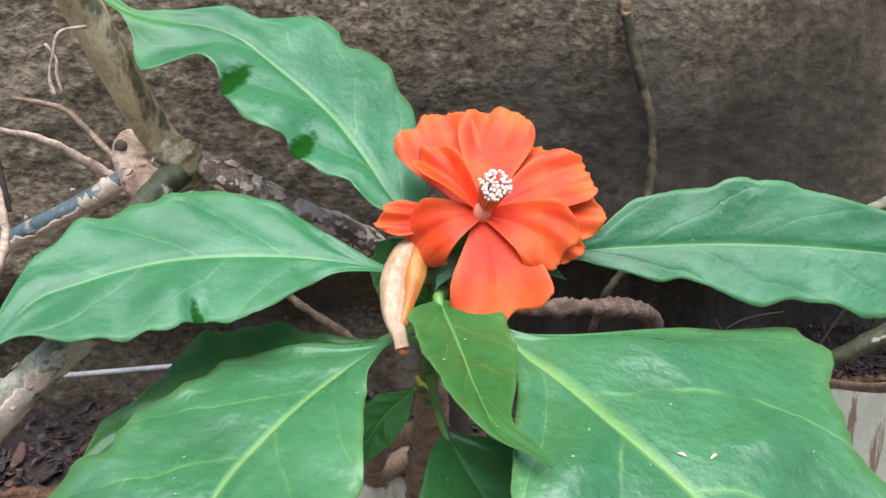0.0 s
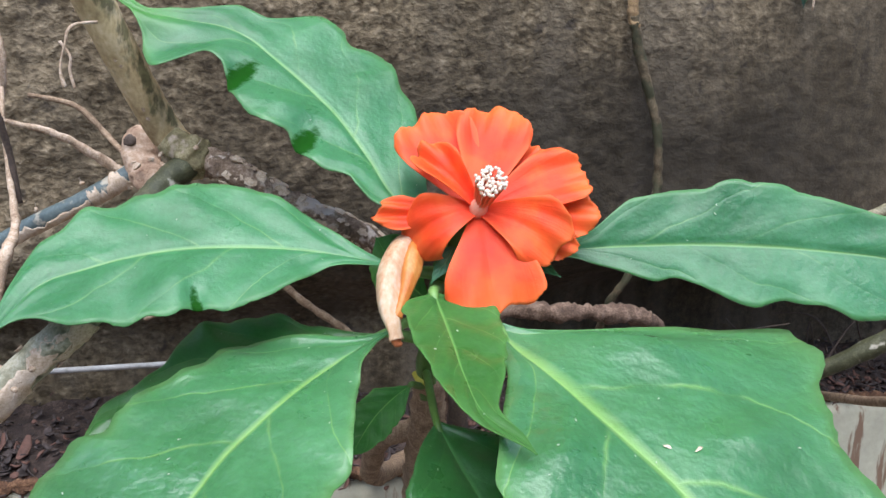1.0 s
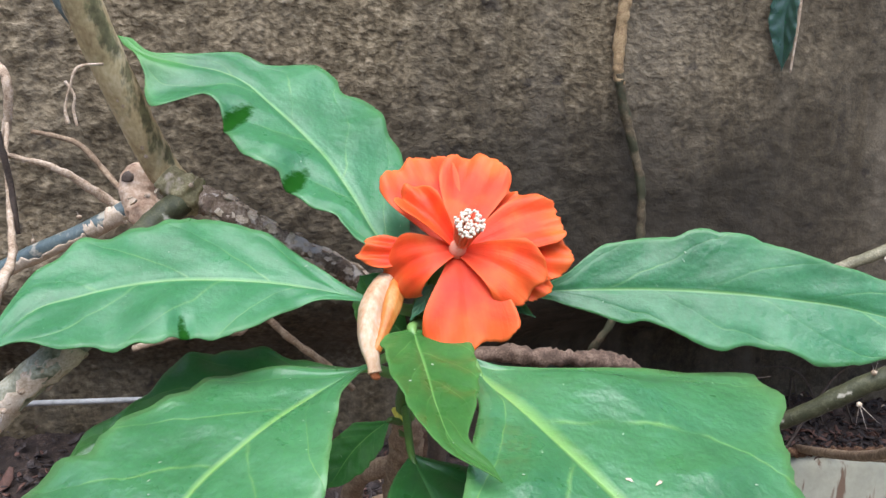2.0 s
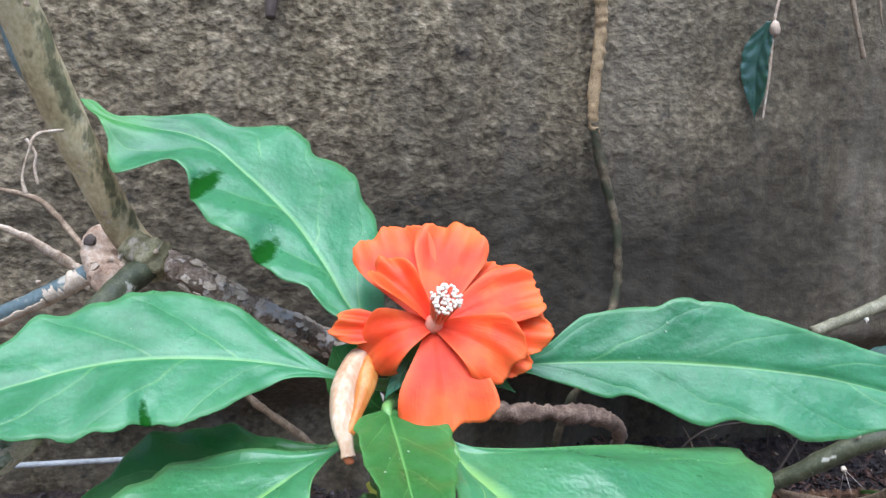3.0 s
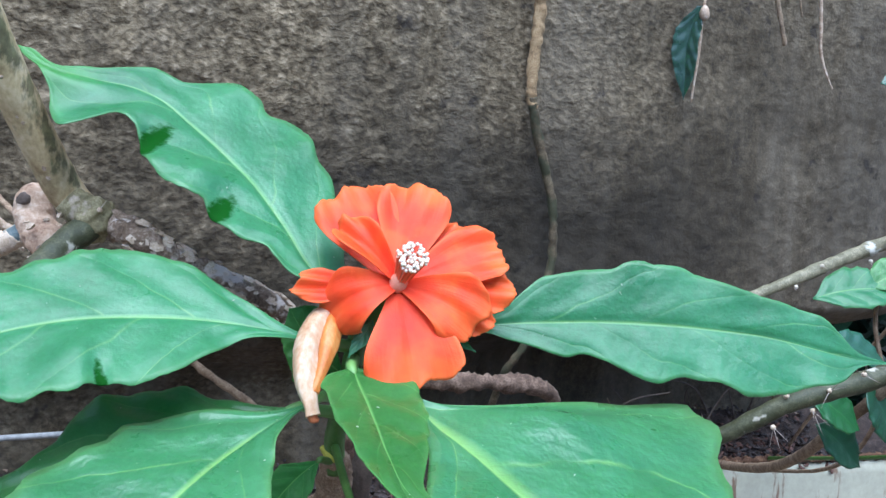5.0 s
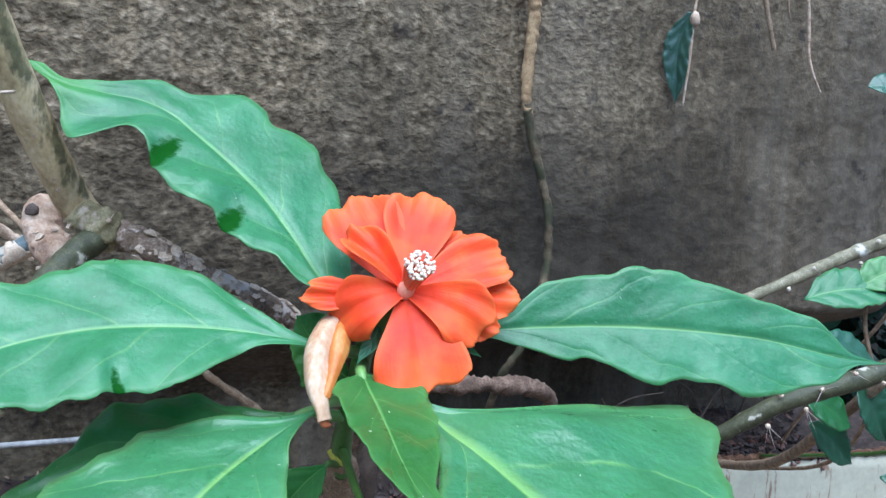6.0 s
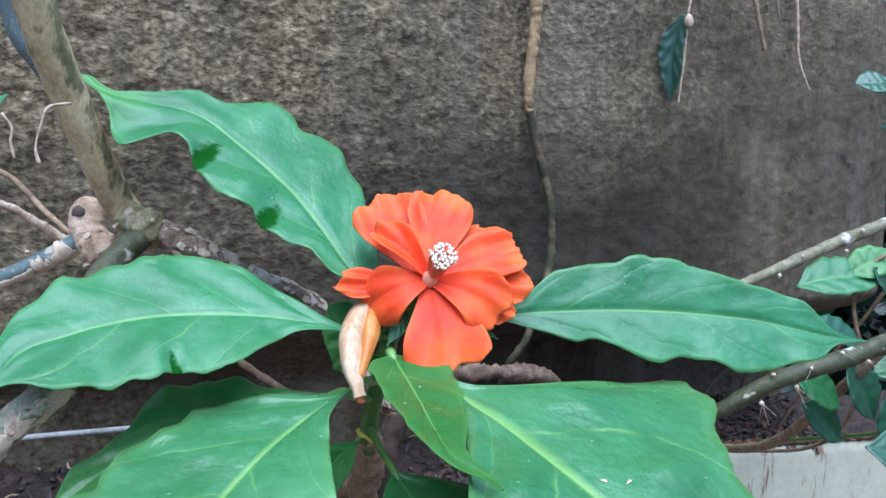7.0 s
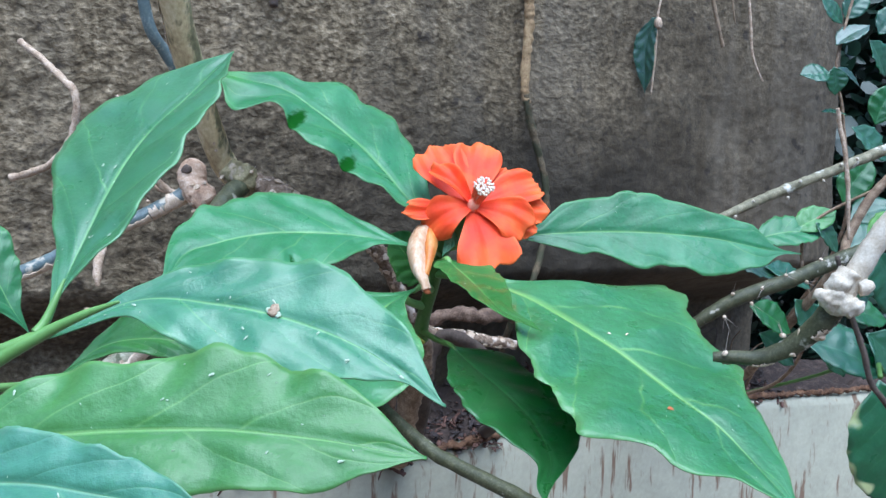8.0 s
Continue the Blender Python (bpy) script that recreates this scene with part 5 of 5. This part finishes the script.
# ---- areoles, scars and knobs of the bare stems ----
rnd = random.Random(17)
for p in ((0.1657, 0.277, 0.5415), (0.1811, 0.2745, 0.5450), (0.1615, 0.2765, 0.5290), (0.1934, 0.2735, 0.5522), (0.2118, 0.2720, 0.5610), (0.2060, 0.2745, 0.5485), (0.1760, 0.2755, 0.5365)):
    areole(side_shrub, p, (0.0, -0.7, 0.4 if p[2] > 0.54 else -0.8), 1.05, 3, rnd, PEEL, length=10)
for p in ((0.2053, 0.2965, 0.5935), (0.2130, 0.298, 0.6030), (0.1810, 0.2895, 0.5915), (0.2394, 0.302, 0.6130), (0.2505, 0.304, 0.6165), (0.2290, 0.3015, 0.6035), (0.1700, 0.2870, 0.5830)):
    areole(side_shrub, p, (0, -0.6, -0.6), 0.9, 1, rnd, length=5)
for p, l in (((0.0952, 0.1065, 0.5545), 8), ((0.0800, 0.1130, 0.5475), 8)):
    areole(side_shrub, p, (-0.4, -0.3, 1), 0.9, 2, rnd, PEEL, l)
part("knob", tube([(0.0990, 0.0975, 0.5690), (0.1015, 0.0950, 0.5680), (0.1050, 0.0940, 0.5672), (0.1085, 0.0930, 0.5660), (0.1105, 0.0930, 0.5650)], [1.8, 3.0, 3.4, 2.9, 1.6], 40, 24, 0.5, 65, freq=220), PALE_STEM, side_shrub, "lumpy whitish bark knob")
part("knob", tube([(0.1040, 0.0960, 0.5690), (0.1056, 0.0950, 0.5725), (0.1080, 0.0945, 0.5760)], [3.2, 3.6, 3.1], 24, 20, 0.4, 66, freq=220), PALE_STEM, side_shrub, "lumpy whitish bark knob")
part("knob", tube([(0.1095, 0.0925, 0.5712), (0.1118, 0.0920, 0.5716), (0.1126, 0.0920, 0.5712)], [1.8, 2.2, 1.2], 12, 16, 0.3, 67, freq=240), PALE_STEM, side_shrub, "rounded pale knob")
for p in ((0.0922, 0.1065, 0.5468), (0.0975, 0.1030, 0.5492), (0.0990, 0.1015, 0.5560), (0.1030, 0.0975, 0.5555), (0.0870, 0.1105, 0.5450)):
    bm = bmesh.new()
    bmesh.ops.create_icosphere(bm, subdivisions=2, radius=0.0013)
    for q in bm.verts:
        q.co = q.co * (0.8 + 0.6 * noise.noise(q.co * 900 + Vector(p) * 90)) + Vector(p) + Vector((0.0, 0.0016, 0.0))
    part("scar", bm, PEEL, side_shrub, "tan leaf scar")
part("twig", tube([(0.2210, 0.28, 0.6425), (0.2235, 0.281, 0.633), (0.226, 0.28, 0.622), (0.2298, 0.28, 0.6006), (0.2323, 0.28, 0.5712)], [1.1, 1.2, 1.2, 1.2, 0.8], 40, 8, 0.3, 61), DRY, side_shrub, "thin dry pinkish twig")
part("stem", tube([(0.3400, 0.33, 0.650), (0.2999, 0.33, 0.6152), (0.2791, 0.33, 0.5939), (0.266, 0.33, 0.5692), (0.2598, 0.33, 0.5516), (0.2530, 0.37, 0.505), (0.262, 0.46, 0.44), (0.270, 0.61, 0.384)], [3, 3, 2.8, 2.8, 2.8, 3, 3.4, 3.4], 50, 10, 0.15, 62), ROOT, side_shrub, "brown woody stem")
part("twig", tube([(0.1400, 0.15, 0.575), (0.1475, 0.15, 0.5526), (0.153, 0.15, 0.5397), (0.1574, 0.15, 0.5267), (0.1676, 0.15, 0.5134), (0.20, 0.15, 0.46)], [0.9, 1.0, 1.1, 1.1, 1.1, 1.2], 40, 8, 0.15, 64), DARK_TWIG, side_shrub, "thin grey twig")

# ---- hangers on the wall ----
PALE_ROOT = rough_material("root_bark", ((0.32, (0.09, 0.06, 0.035)), (0.52, (0.24, 0.165, 0.10)), (0.7, (0.42, 0.32, 0.21))), 110, 0.8, 0.6, 0.0015)
hang = thing("hanging_rootlet", (0.2525, 0.5, 0.7385), "pale whitish aerial rootlet hanging before the wall", "root", "hanging rootlets")
part("strand", tube([(0.235, 0.502, 0.84), (0.2432, 0.5, 0.7758), (0.2525, 0.5, 0.7385), (0.2595, 0.5, 0.7146)], [1.4, 1.5, 1.6, 1.3], 40, 8, 0.25, 71), PALE_ROOT, hang)
part("tip", tube([(0.2592, 0.5, 0.7150), (0.2600, 0.4998, 0.7120)], [1.7, 1.2], 6, 8, 0.3, 72), PALE_ROOT, hang)
hang = thing("hanging_rootlet", (0.299, 0.528, 0.7383), "thin tan aerial rootlet curving at its end before the wall", "root", "hanging rootlets")
part("strand", tube([(0.286, 0.53, 0.84), (0.2924, 0.53, 0.7862), (0.2985, 0.53, 0.7383), (0.3010, 0.53, 0.7150), (0.3060, 0.53, 0.7010), (0.3124, 0.53, 0.6896)], [1.3, 1.3, 1.2, 1.1, 0.9, 0.5], 50, 8, 0.2, 73), DRY, hang)
hang = thing("hanging_rootlet", (0.275, 0.52, 0.78), "faint short rootlet hanging before the wall", "root", "hanging rootlets")
part("strand", tube([(0.268, 0.52, 0.86), (0.272, 0.52, 0.80), (0.2765, 0.52, 0.752), (0.280, 0.52, 0.735)], [1.2, 1.1, 0.9, 0.4], 30, 8, 0.2, 74), PALE_ROOT, hang)
TEAL = leaf_material("leaf_teal", (0.018, 0.044, 0.029), (0.034, 0.072, 0.048), (0.05, 0.10, 0.07), (), 0.5, 0.15)
dead = thing("hanging_leaf", (0.2050, 0.503, 0.733), "dark blue-green leaf hanging from a thread on the wall", "leaf")
leaf(dead, dict(base=(0.2015, 0.502, 0.7340), tip=(0.1965, 0.504, 0.6735), face=(-0.55, -0.8, 0.1), sweep=[0, -3, -4, -3, -1, 0], left=[2, 7, 8, 8, 5, 0], right=[2, 8, 9, 8, 5, 0], arch=2, wave=1.0, fold=0.3, seed=81), TEAL, "dark blue-green blade", "blade")
part("thread", tube([(0.214, 0.504, 0.84), (0.2090, 0.503, 0.765), (0.2045, 0.502, 0.735), (0.2035, 0.502, 0.705), (0.2020, 0.503, 0.672)], [0.7, 0.8, 0.9, 1.2, 0.5], 30, 8, 0.2, 82), DRY, dead, "dry pale thread")
bm = bmesh.new()
bmesh.ops.create_icosphere(bm, subdivisions=2, radius=0.0042)
for q in bm.verts:
    q.co = Vector((q.co.x * 0.8, q.co.y * 0.7, q.co.z * 1.2)) * (1 + 0.3 * noise.noise(q.co * 300)) + Vector((0.2045, 0.500, 0.7290))
part("gall", bm, DRY, dead, "pinkish tan gall")
plug = thing("wall_plug", (-0.0933, 0.425, 0.722), "short dark stub sticking from the wall", "stub")
part("stub", tube([(-0.0900, 0.432, 0.735), (-0.0925, 0.420, 0.728), (-0.0930, 0.417, 0.712)], [4.0, 4.2, 2.6], 14, 10, 0.25, 83), DARK_TWIG, plug)

# ---- the bed: crust, strip, roots, litter ----
CRUST = rough_material("rusty_crust", ((0.35, (0.030, 0.014, 0.008)), (0.5, (0.125, 0.060, 0.030)), (0.70, (0.36, 0.21, 0.115))), 120, 0.95, 1.0, 0.003)
crust = tagged(part("crust", tube([(x, ledge_y(x) + 0.004, ledge_z(x) + 0.001 + 0.002 * math.sin(31 * x)) for x in (-1.1, -0.8, -0.5, -0.35, -0.2, -0.1, 0.0, 0.1, 0.2, 0.3, 0.45, 0.6)], [2.6, 2.6, 3, 3, 3.2, 3, 2.6, 2.8, 2.5, 2.8, 2.6, 2.6], 620, 14, 1.2, 84, freq=210), CRUST), "rusty brown crust of roots and soil along the ledge", "crust", kind="structure")
WHITE = rough_material("faded_white", ((0.3, (0.12, 0.115, 0.11)), (0.7, (0.36, 0.35, 0.34))), 60, 0.7, 0.3, 0.0006)
pipe = thing("thin_pipe", (-0.35, wall_y(-0.35) - 0.014, 0.462), "thin faded white pipe along the foot of the wall", "pipe")
part("pipe", tube([(x, wall_y(x) - 0.015, 0.4710 + 0.004 * (x + 0.2)) for x in (-0.9, -0.7, -0.5, -0.3, -0.2, -0.125)], [1.6] * 6, 40, 10, 0.05, 85), WHITE, pipe)
gnarl = thing("surface_root", (0.0111, 0.30, 0.47), "dark curled root rising from the bed", "root")
part("root", tube([(0.000, 0.450, 0.392), (0.000, 0.36, 0.430), (0.001, 0.312, 0.465), (0.0025, 0.300, 0.490), (0.0044, 0.3, 0.504), (0.0111, 0.3, 0.5140), (0.0208, 0.3, 0.5125), (0.0333, 0.31, 0.5025), (0.052, 0.335, 0.480), (0.062, 0.40, 0.435), (0.066, 0.495, 0.390)], [5, 4.6, 4.5, 4.5, 4.2, 4, 4, 4.2, 4.6, 5, 5], 60, 12, 0.25, 86), DARK_TWIG, gnarl)
OLD_ROOT = rough_material("old_root", ((0.34, (0.034, 0.019, 0.012)), (0.5, (0.115, 0.069, 0.045)), (0.66, (0.28, 0.19, 0.135))), 150, 0.85, 0.7, 0.0012)
old_root = thing("exposed_root", (-0.02, 0.44, 0.40), "rough brown exposed root lying along the foot of the wall", "root")
part("root", tube([(-0.020, 0.440, 0.390), (-0.012, 0.400, 0.455), (0.005, 0.384, 0.500), (0.022, 0.383, 0.5105), (0.0461, 0.385, 0.5095), (0.0640, 0.392, 0.5085), (0.078, 0.400, 0.5062), (0.0970, 0.412, 0.5005), (0.110, 0.435, 0.4850), (0.118, 0.490, 0.452), (0.120, 0.545, 0.390)], [5, 4.8, 4.6, 4.4, 4.8, 4.0, 5.0, 4.4, 4.0, 4.0, 4.0], 110, 14, 0.50, 131, freq=150), OLD_ROOT, old_root)
bud = thing("fallen_bud", (-0.006, 0.2485, 0.524), "tiny yellow bud caught at the green stem", "bud")
part("bud", tube([(-0.0095, 0.2465, 0.5265), (-0.0065, 0.2440, 0.5245), (-0.0040, 0.2440, 0.5225)], [0.8, 1.8, 1.0], 10, 10, 0.3, 87), rough_material("yellow_bud", ((0.3, (0.45, 0.40, 0.03)), (0.7, (0.65, 0.60, 0.10))), 300, 0.6, 0.3, 0.0005), bud)

rnd = random.Random(23)
stalks = thing("dry_stalks", (0.26, 0.60, 0.385), "tangle of thin dry stalks and roots over the bed", "stalks")
for k in range(14):
    x = rnd.uniform(0.15, 0.40)
    y = ledge_y(x) + rnd.uniform(0.01, 0.09)
    e = Vector((x + rnd.uniform(-0.09, 0.09), y + rnd.uniform(-0.04, 0.02), rnd.uniform(0.405, 0.460)))
    m1 = Vector((x, y, 0.40)).lerp(e, 0.5) + Vector((rnd.uniform(-0.02, 0.02), rnd.uniform(-0.01, 0.01), rnd.uniform(-0.005, 0.025)))
    part("stalk", tube([(x, y, ledge_z(x) - 0.012), m1, e], [rnd.uniform(0.7, 1.3), 0.8, 0.4], 18, 7, 0.25, 90 + k), rnd.choice((DARK_TWIG, ROOT, DARK_TWIG)), stalks)


def litter(name, label, count, x0, x1, f0, f1, size, mat, seed):
    """Fallen scraps lying on the bed, each a bent, thick-edged flake."""
    r0 = random.Random(seed)
    bm = bmesh.new()
    for _ in range(count):
        x = r0.uniform(x0, x1)
        f = r0.uniform(f0, f1)
        c = bed_point(x, f) + Vector((0, 0, 0.003))
        q = Euler((r0.uniform(-0.7, 0.7), r0.uniform(-0.7, 0.7), r0.uniform(0, 6.28))).to_matrix()
        l, w, b = size / 1000 * r0.choice((0.5, 0.7, 1.0, 1.4, 2.4)), size / 1000 * r0.uniform(0.12, 0.55), r0.uniform(-0.3, 0.3)
        top = [[bm.verts.new(c + q @ Vector((l * (i / 3 - 0.5), w * j * (1 - (2 * i / 3 - 1) ** 2 * 0.6), b * l * (2 * i / 3 - 1) ** 2 + 0.15 * w * abs(j)))) for j in (-1, 0, 1)] for i in range(4)]
        for i in range(3):
            for j in range(2):
                bm.faces.new((top[i][j], top[i][j + 1], top[i + 1][j + 1], top[i + 1][j]))
    ob = tagged(part(name, bm, mat), label, "litter", kind="stuff")
    m = ob.modifiers.new("thickness", "SOLIDIFY")
    m.thickness = 0.0006
    return ob


MAUVE = rough_material("grey_mauve_litter", ((0.35, (0.014, 0.009, 0.008)), (0.55, (0.046, 0.032, 0.029)), (0.75, (0.20, 0.155, 0.145))), 160, 0.75, 0.5, 0.001)
RED_LITTER = rough_material("reddish_litter", ((0.3, (0.045, 0.020, 0.014)), (0.7, (0.16, 0.078, 0.056))), 160, 0.8, 0.5, 0.001)
litter("leaf_litter", "grey mauve scraps of dead leaves on the bed", 2200, -0.50, 0.42, 0.0, 1.0, 4.2, MAUVE, 31)
litter("leaf_litter", "reddish brown scraps of dead leaves on the bed", 420, -0.50, 0.42, 0.0, 1.0, 4.2, RED_LITTER, 32)
litter("leaf_litter", "brown scraps hanging over the ledge", 700, -0.50, 0.42, -0.14, 0.22, 6, RED_LITTER, 34)
litter("leaf_litter", "dark crumbling leaf scraps along the ledge", 900, -0.50, 0.42, -0.10, 0.30, 6, MAUVE, 35)
litter("leaf_litter", "pale dry chips on the bed", 50, -0.50, 0.42, 0.0, 1.0, 4, DRY, 33)

# ---- the climber and the hedge past the wall's end ----
VARIEGATED = leaf_material("leaf_variegated", (0.016, 0.066, 0.024), (0.028, 0.098, 0.038), (0.06, 0.15, 0.06), (), 0.5, 0.25)
_nt = VARIEGATED.node_tree
_bs = _nt.nodes["Principled BSDF"]
_from = _bs.inputs["Base Color"].links[0].from_socket
_nt.links.new(mix(_nt, ramp(_nt, grain(_nt, 26, 2.0), (0.60, (0, 0, 0)), (0.63, (1, 1, 1))), _from, (0.40, 0.42, 0.20)), _bs.inputs["Base Color"])
GLOSSY = leaf_material("leaf_waxy", (0.034, 0.075, 0.052), (0.064, 0.118, 0.088), (0.10, 0.18, 0.12), (), 0.8, 0.15)
YELLOW = leaf_material("leaf_young", (0.07, 0.20, 0.020), (0.11, 0.27, 0.035), (0.20, 0.34, 0.08), (), 0.5, 0.15)


def small_leaf(parent, centre, heading, face, length, width, mat, seed, name="leaf"):
    d = Vector(heading).normalized()
    c = Vector(centre)
    b, e = c - d * length / 2000, c + d * length / 2000
    w = width / 2
    side = [0.4, 0.72 * w, w, 0.95 * w, 0.62 * w, 0]
    ob = part(name, blade(dict(base=b, tip=e, face=face, sweep=[0, 0.03 * length, 0.04 * length, 0.03 * length, 0, 0], left=side, right=side, arch=0.06 * length, wave=0.03 * length, fold=0.12, seed=seed), 20, 5), mat, parent)
    m = ob.modifiers.new("thickness", "SOLIDIFY")
    m.thickness = 0.0004
    return ob


climber = thing("climber", (0.375, 0.655, 0.38), "dark glossy climber with rounded leaves by the wall's end", "climber")
CLIMB = [
    ((0.3420, 0.500, 0.6940), (-1, 0, -0.1), (-0.1, -0.75, 0.6), 27, 21, LEAF_SMALL), ((0.3600, 0.500, 0.6880), (0.1, 0, -1), (0.0, -0.9, 0.4), 24, 20, LEAF_SMALL),
    ((0.3760, 0.505, 0.6930), (0.8, 0, -0.6), (0.1, -0.6, 0.8), 26, 17, GLOSSY), ((0.3730, 0.500, 0.7270), (1, 0, 0.6), (0.0, -0.55, 0.83), 34, 20, GLOSSY),
    ((0.3980, 0.500, 0.7080), (0.6, 0.2, -0.8), (0.1, -0.8, 0.5), 36, 26, LEAF_SMALL), ((0.3600, 0.510, 0.7480), (-0.6, 0, 0.6), (0.0, -0.8, 0.5), 30, 18, LEAF_SMALL),
    ((0.3880, 0.520, 0.7550), (0.6, 0, 0.8), (0.0, -0.8, 0.5), 30, 20, LEAF_SMALL), ((0.4150, 0.510, 0.7420), (0.5, 0, 0.5), (0.0, -0.8, 0.5), 34, 24, LEAF_SMALL),
    ((0.3620, 0.500, 0.6620), (1, 0, -0.1), (0.0, -0.4, 0.9), 24, 10, LEAF_SMALL), ((0.3700, 0.500, 0.6100), (-1, 0, -0.1), (0.0, -0.5, 0.9), 22, 9, LEAF_SMALL),
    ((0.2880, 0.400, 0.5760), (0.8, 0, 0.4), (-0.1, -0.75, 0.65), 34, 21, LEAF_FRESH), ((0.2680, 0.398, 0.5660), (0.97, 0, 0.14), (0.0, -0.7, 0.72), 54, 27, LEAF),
    ((0.2950, 0.395, 0.5640), (0.5, 0, -0.6), (0.0, -0.7, 0.7), 28, 18, LEAF_SMALL), ((0.3080, 0.350, 0.5760), (0.8, 0, 0.5), (0.0, -0.7, 0.7), 36, 18, YELLOW),
    ((0.2250, 0.365, 0.5460), (0.9, 0, -0.3), (0.0, -0.6, 0.8), 36, 22, TEAL), ((0.2500, 0.365, 0.5400), (0.9, 0, -0.4), (0.0, -0.6, 0.8), 36, 20, LEAF_SMALL),
    ((0.2000, 0.200, 0.5570), (0.4, 0, -0.8), (-0.2, -0.8, 0.5), 34, 24, LEAF_SMALL),
    ((0.2280, 0.345, 0.5150), (0.8, 0, -0.5), (-0.1, -0.7, 0.7), 34, 22, LEAF_DARK), ((0.2560, 0.350, 0.5120), (0.5, 0, -0.8), (0.1, -0.8, 0.5), 36, 24, LEAF_SMALL),
    ((0.2860, 0.360, 0.5240), (0.9, 0, 0.2), (0.0, -0.6, 0.8), 38, 24, LEAF_DARK), ((0.2420, 0.360, 0.4920), (0.7, 0, -0.6), (0.0, -0.8, 0.5), 34, 20, LEAF_SMALL),
    ((0.2740, 0.345, 0.4950), (0.3, 0, -0.9), (-0.2, -0.8, 0.4), 40, 26, LEAF_SMALL), ((0.3060, 0.350, 0.5420), (0.7, 0, 0.6), (0.0, -0.7, 0.7), 40, 24, LEAF_SMALL),
    ((0.3150, 0.380, 0.5120), (0.9, 0, -0.2), (0.1, -0.7, 0.7), 40, 26, LEAF_DARK), ((0.3450, 0.420, 0.5600), (0.8, 0, 0.3), (0.0, -0.7, 0.7), 44, 28, LEAF_SMALL),
    ((0.3380, 0.430, 0.6050), (0.5, 0, 0.8), (-0.1, -0.8, 0.5), 40, 24, LEAF_DARK), ((0.3750, 0.470, 0.6350), (0.6, 0, -0.5), (0.0, -0.8, 0.6), 42, 26, LEAF_SMALL),
    ((0.3900, 0.480, 0.5800), (0.9, 0, 0.3), (0.0, -0.7, 0.7), 46, 28, LEAF_SMALL), ((0.4000, 0.490, 0.6700), (0.4, 0, 0.9), (-0.1, -0.8, 0.5), 40, 24, LEAF_DARK),
]
for k, q in enumerate(CLIMB):
    small_leaf(climber, *q, seed=200 + k)
part("vine", tube([(0.375, 0.655, 0.375), (0.378, 0.60, 0.45), (0.385, 0.515, 0.56), (0.372, 0.505, 0.66), (0.362, 0.503, 0.695), (0.372, 0.508, 0.74), (0.40, 0.52, 0.82)], [1.6, 1.6, 1.5, 1.3, 1.2, 1.2, 1.2], 50, 8, 0.15, 95), ROOT, climber)
part("vine", tube([(0.30, 0.615, 0.378), (0.298, 0.46, 0.44), (0.292, 0.405, 0.50), (0.28, 0.402, 0.55), (0.288, 0.402, 0.575), (0.32, 0.38, 0.60)], [1.4, 1.4, 1.3, 1.2, 1.1, 1.0], 40, 8, 0.15, 96), ROOT, climber)

pothos = thing("variegated_vine", (0.345, 0.645, 0.38), "cream-splashed green heart-shaped leaves trailing over the ledge", "vine")
for k, q in enumerate((((0.2030, 0.200, 0.4830), (0.15, 0, -1), (-0.25, -0.9, 0.3), 62, 40), ((0.2090, 0.240, 0.5160), (1, -0.1, -0.35), (-0.1, -0.7, 0.7), 46, 28), ((0.2350, 0.240, 0.5120), (0.6, 0, -0.6), (-0.1, -0.8, 0.6), 44, 28), ((0.2350, 0.230, 0.4700), (0.3, 0, -1), (-0.2, -0.9, 0.3), 56, 36), ((0.2550, 0.250, 0.5400), (0.6, 0, -0.4), (-0.1, -0.8, 0.6), 44, 28))):
    small_leaf(pothos, *q, LEAF_SMALL if k in (1, 2) else VARIEGATED, seed=240 + k)
part("vine", tube([(0.345, 0.645, 0.374), (0.345, 0.46, 0.45), (0.315, 0.33, 0.515), (0.265, 0.262, 0.512), (0.235, 0.245, 0.505), (0.215, 0.225, 0.515), (0.20, 0.203, 0.515)], [1.5, 1.5, 1.5, 1.5, 1.4, 1.3, 1.2], 40, 8, 0.1, 97), GREEN_STEM, pothos)

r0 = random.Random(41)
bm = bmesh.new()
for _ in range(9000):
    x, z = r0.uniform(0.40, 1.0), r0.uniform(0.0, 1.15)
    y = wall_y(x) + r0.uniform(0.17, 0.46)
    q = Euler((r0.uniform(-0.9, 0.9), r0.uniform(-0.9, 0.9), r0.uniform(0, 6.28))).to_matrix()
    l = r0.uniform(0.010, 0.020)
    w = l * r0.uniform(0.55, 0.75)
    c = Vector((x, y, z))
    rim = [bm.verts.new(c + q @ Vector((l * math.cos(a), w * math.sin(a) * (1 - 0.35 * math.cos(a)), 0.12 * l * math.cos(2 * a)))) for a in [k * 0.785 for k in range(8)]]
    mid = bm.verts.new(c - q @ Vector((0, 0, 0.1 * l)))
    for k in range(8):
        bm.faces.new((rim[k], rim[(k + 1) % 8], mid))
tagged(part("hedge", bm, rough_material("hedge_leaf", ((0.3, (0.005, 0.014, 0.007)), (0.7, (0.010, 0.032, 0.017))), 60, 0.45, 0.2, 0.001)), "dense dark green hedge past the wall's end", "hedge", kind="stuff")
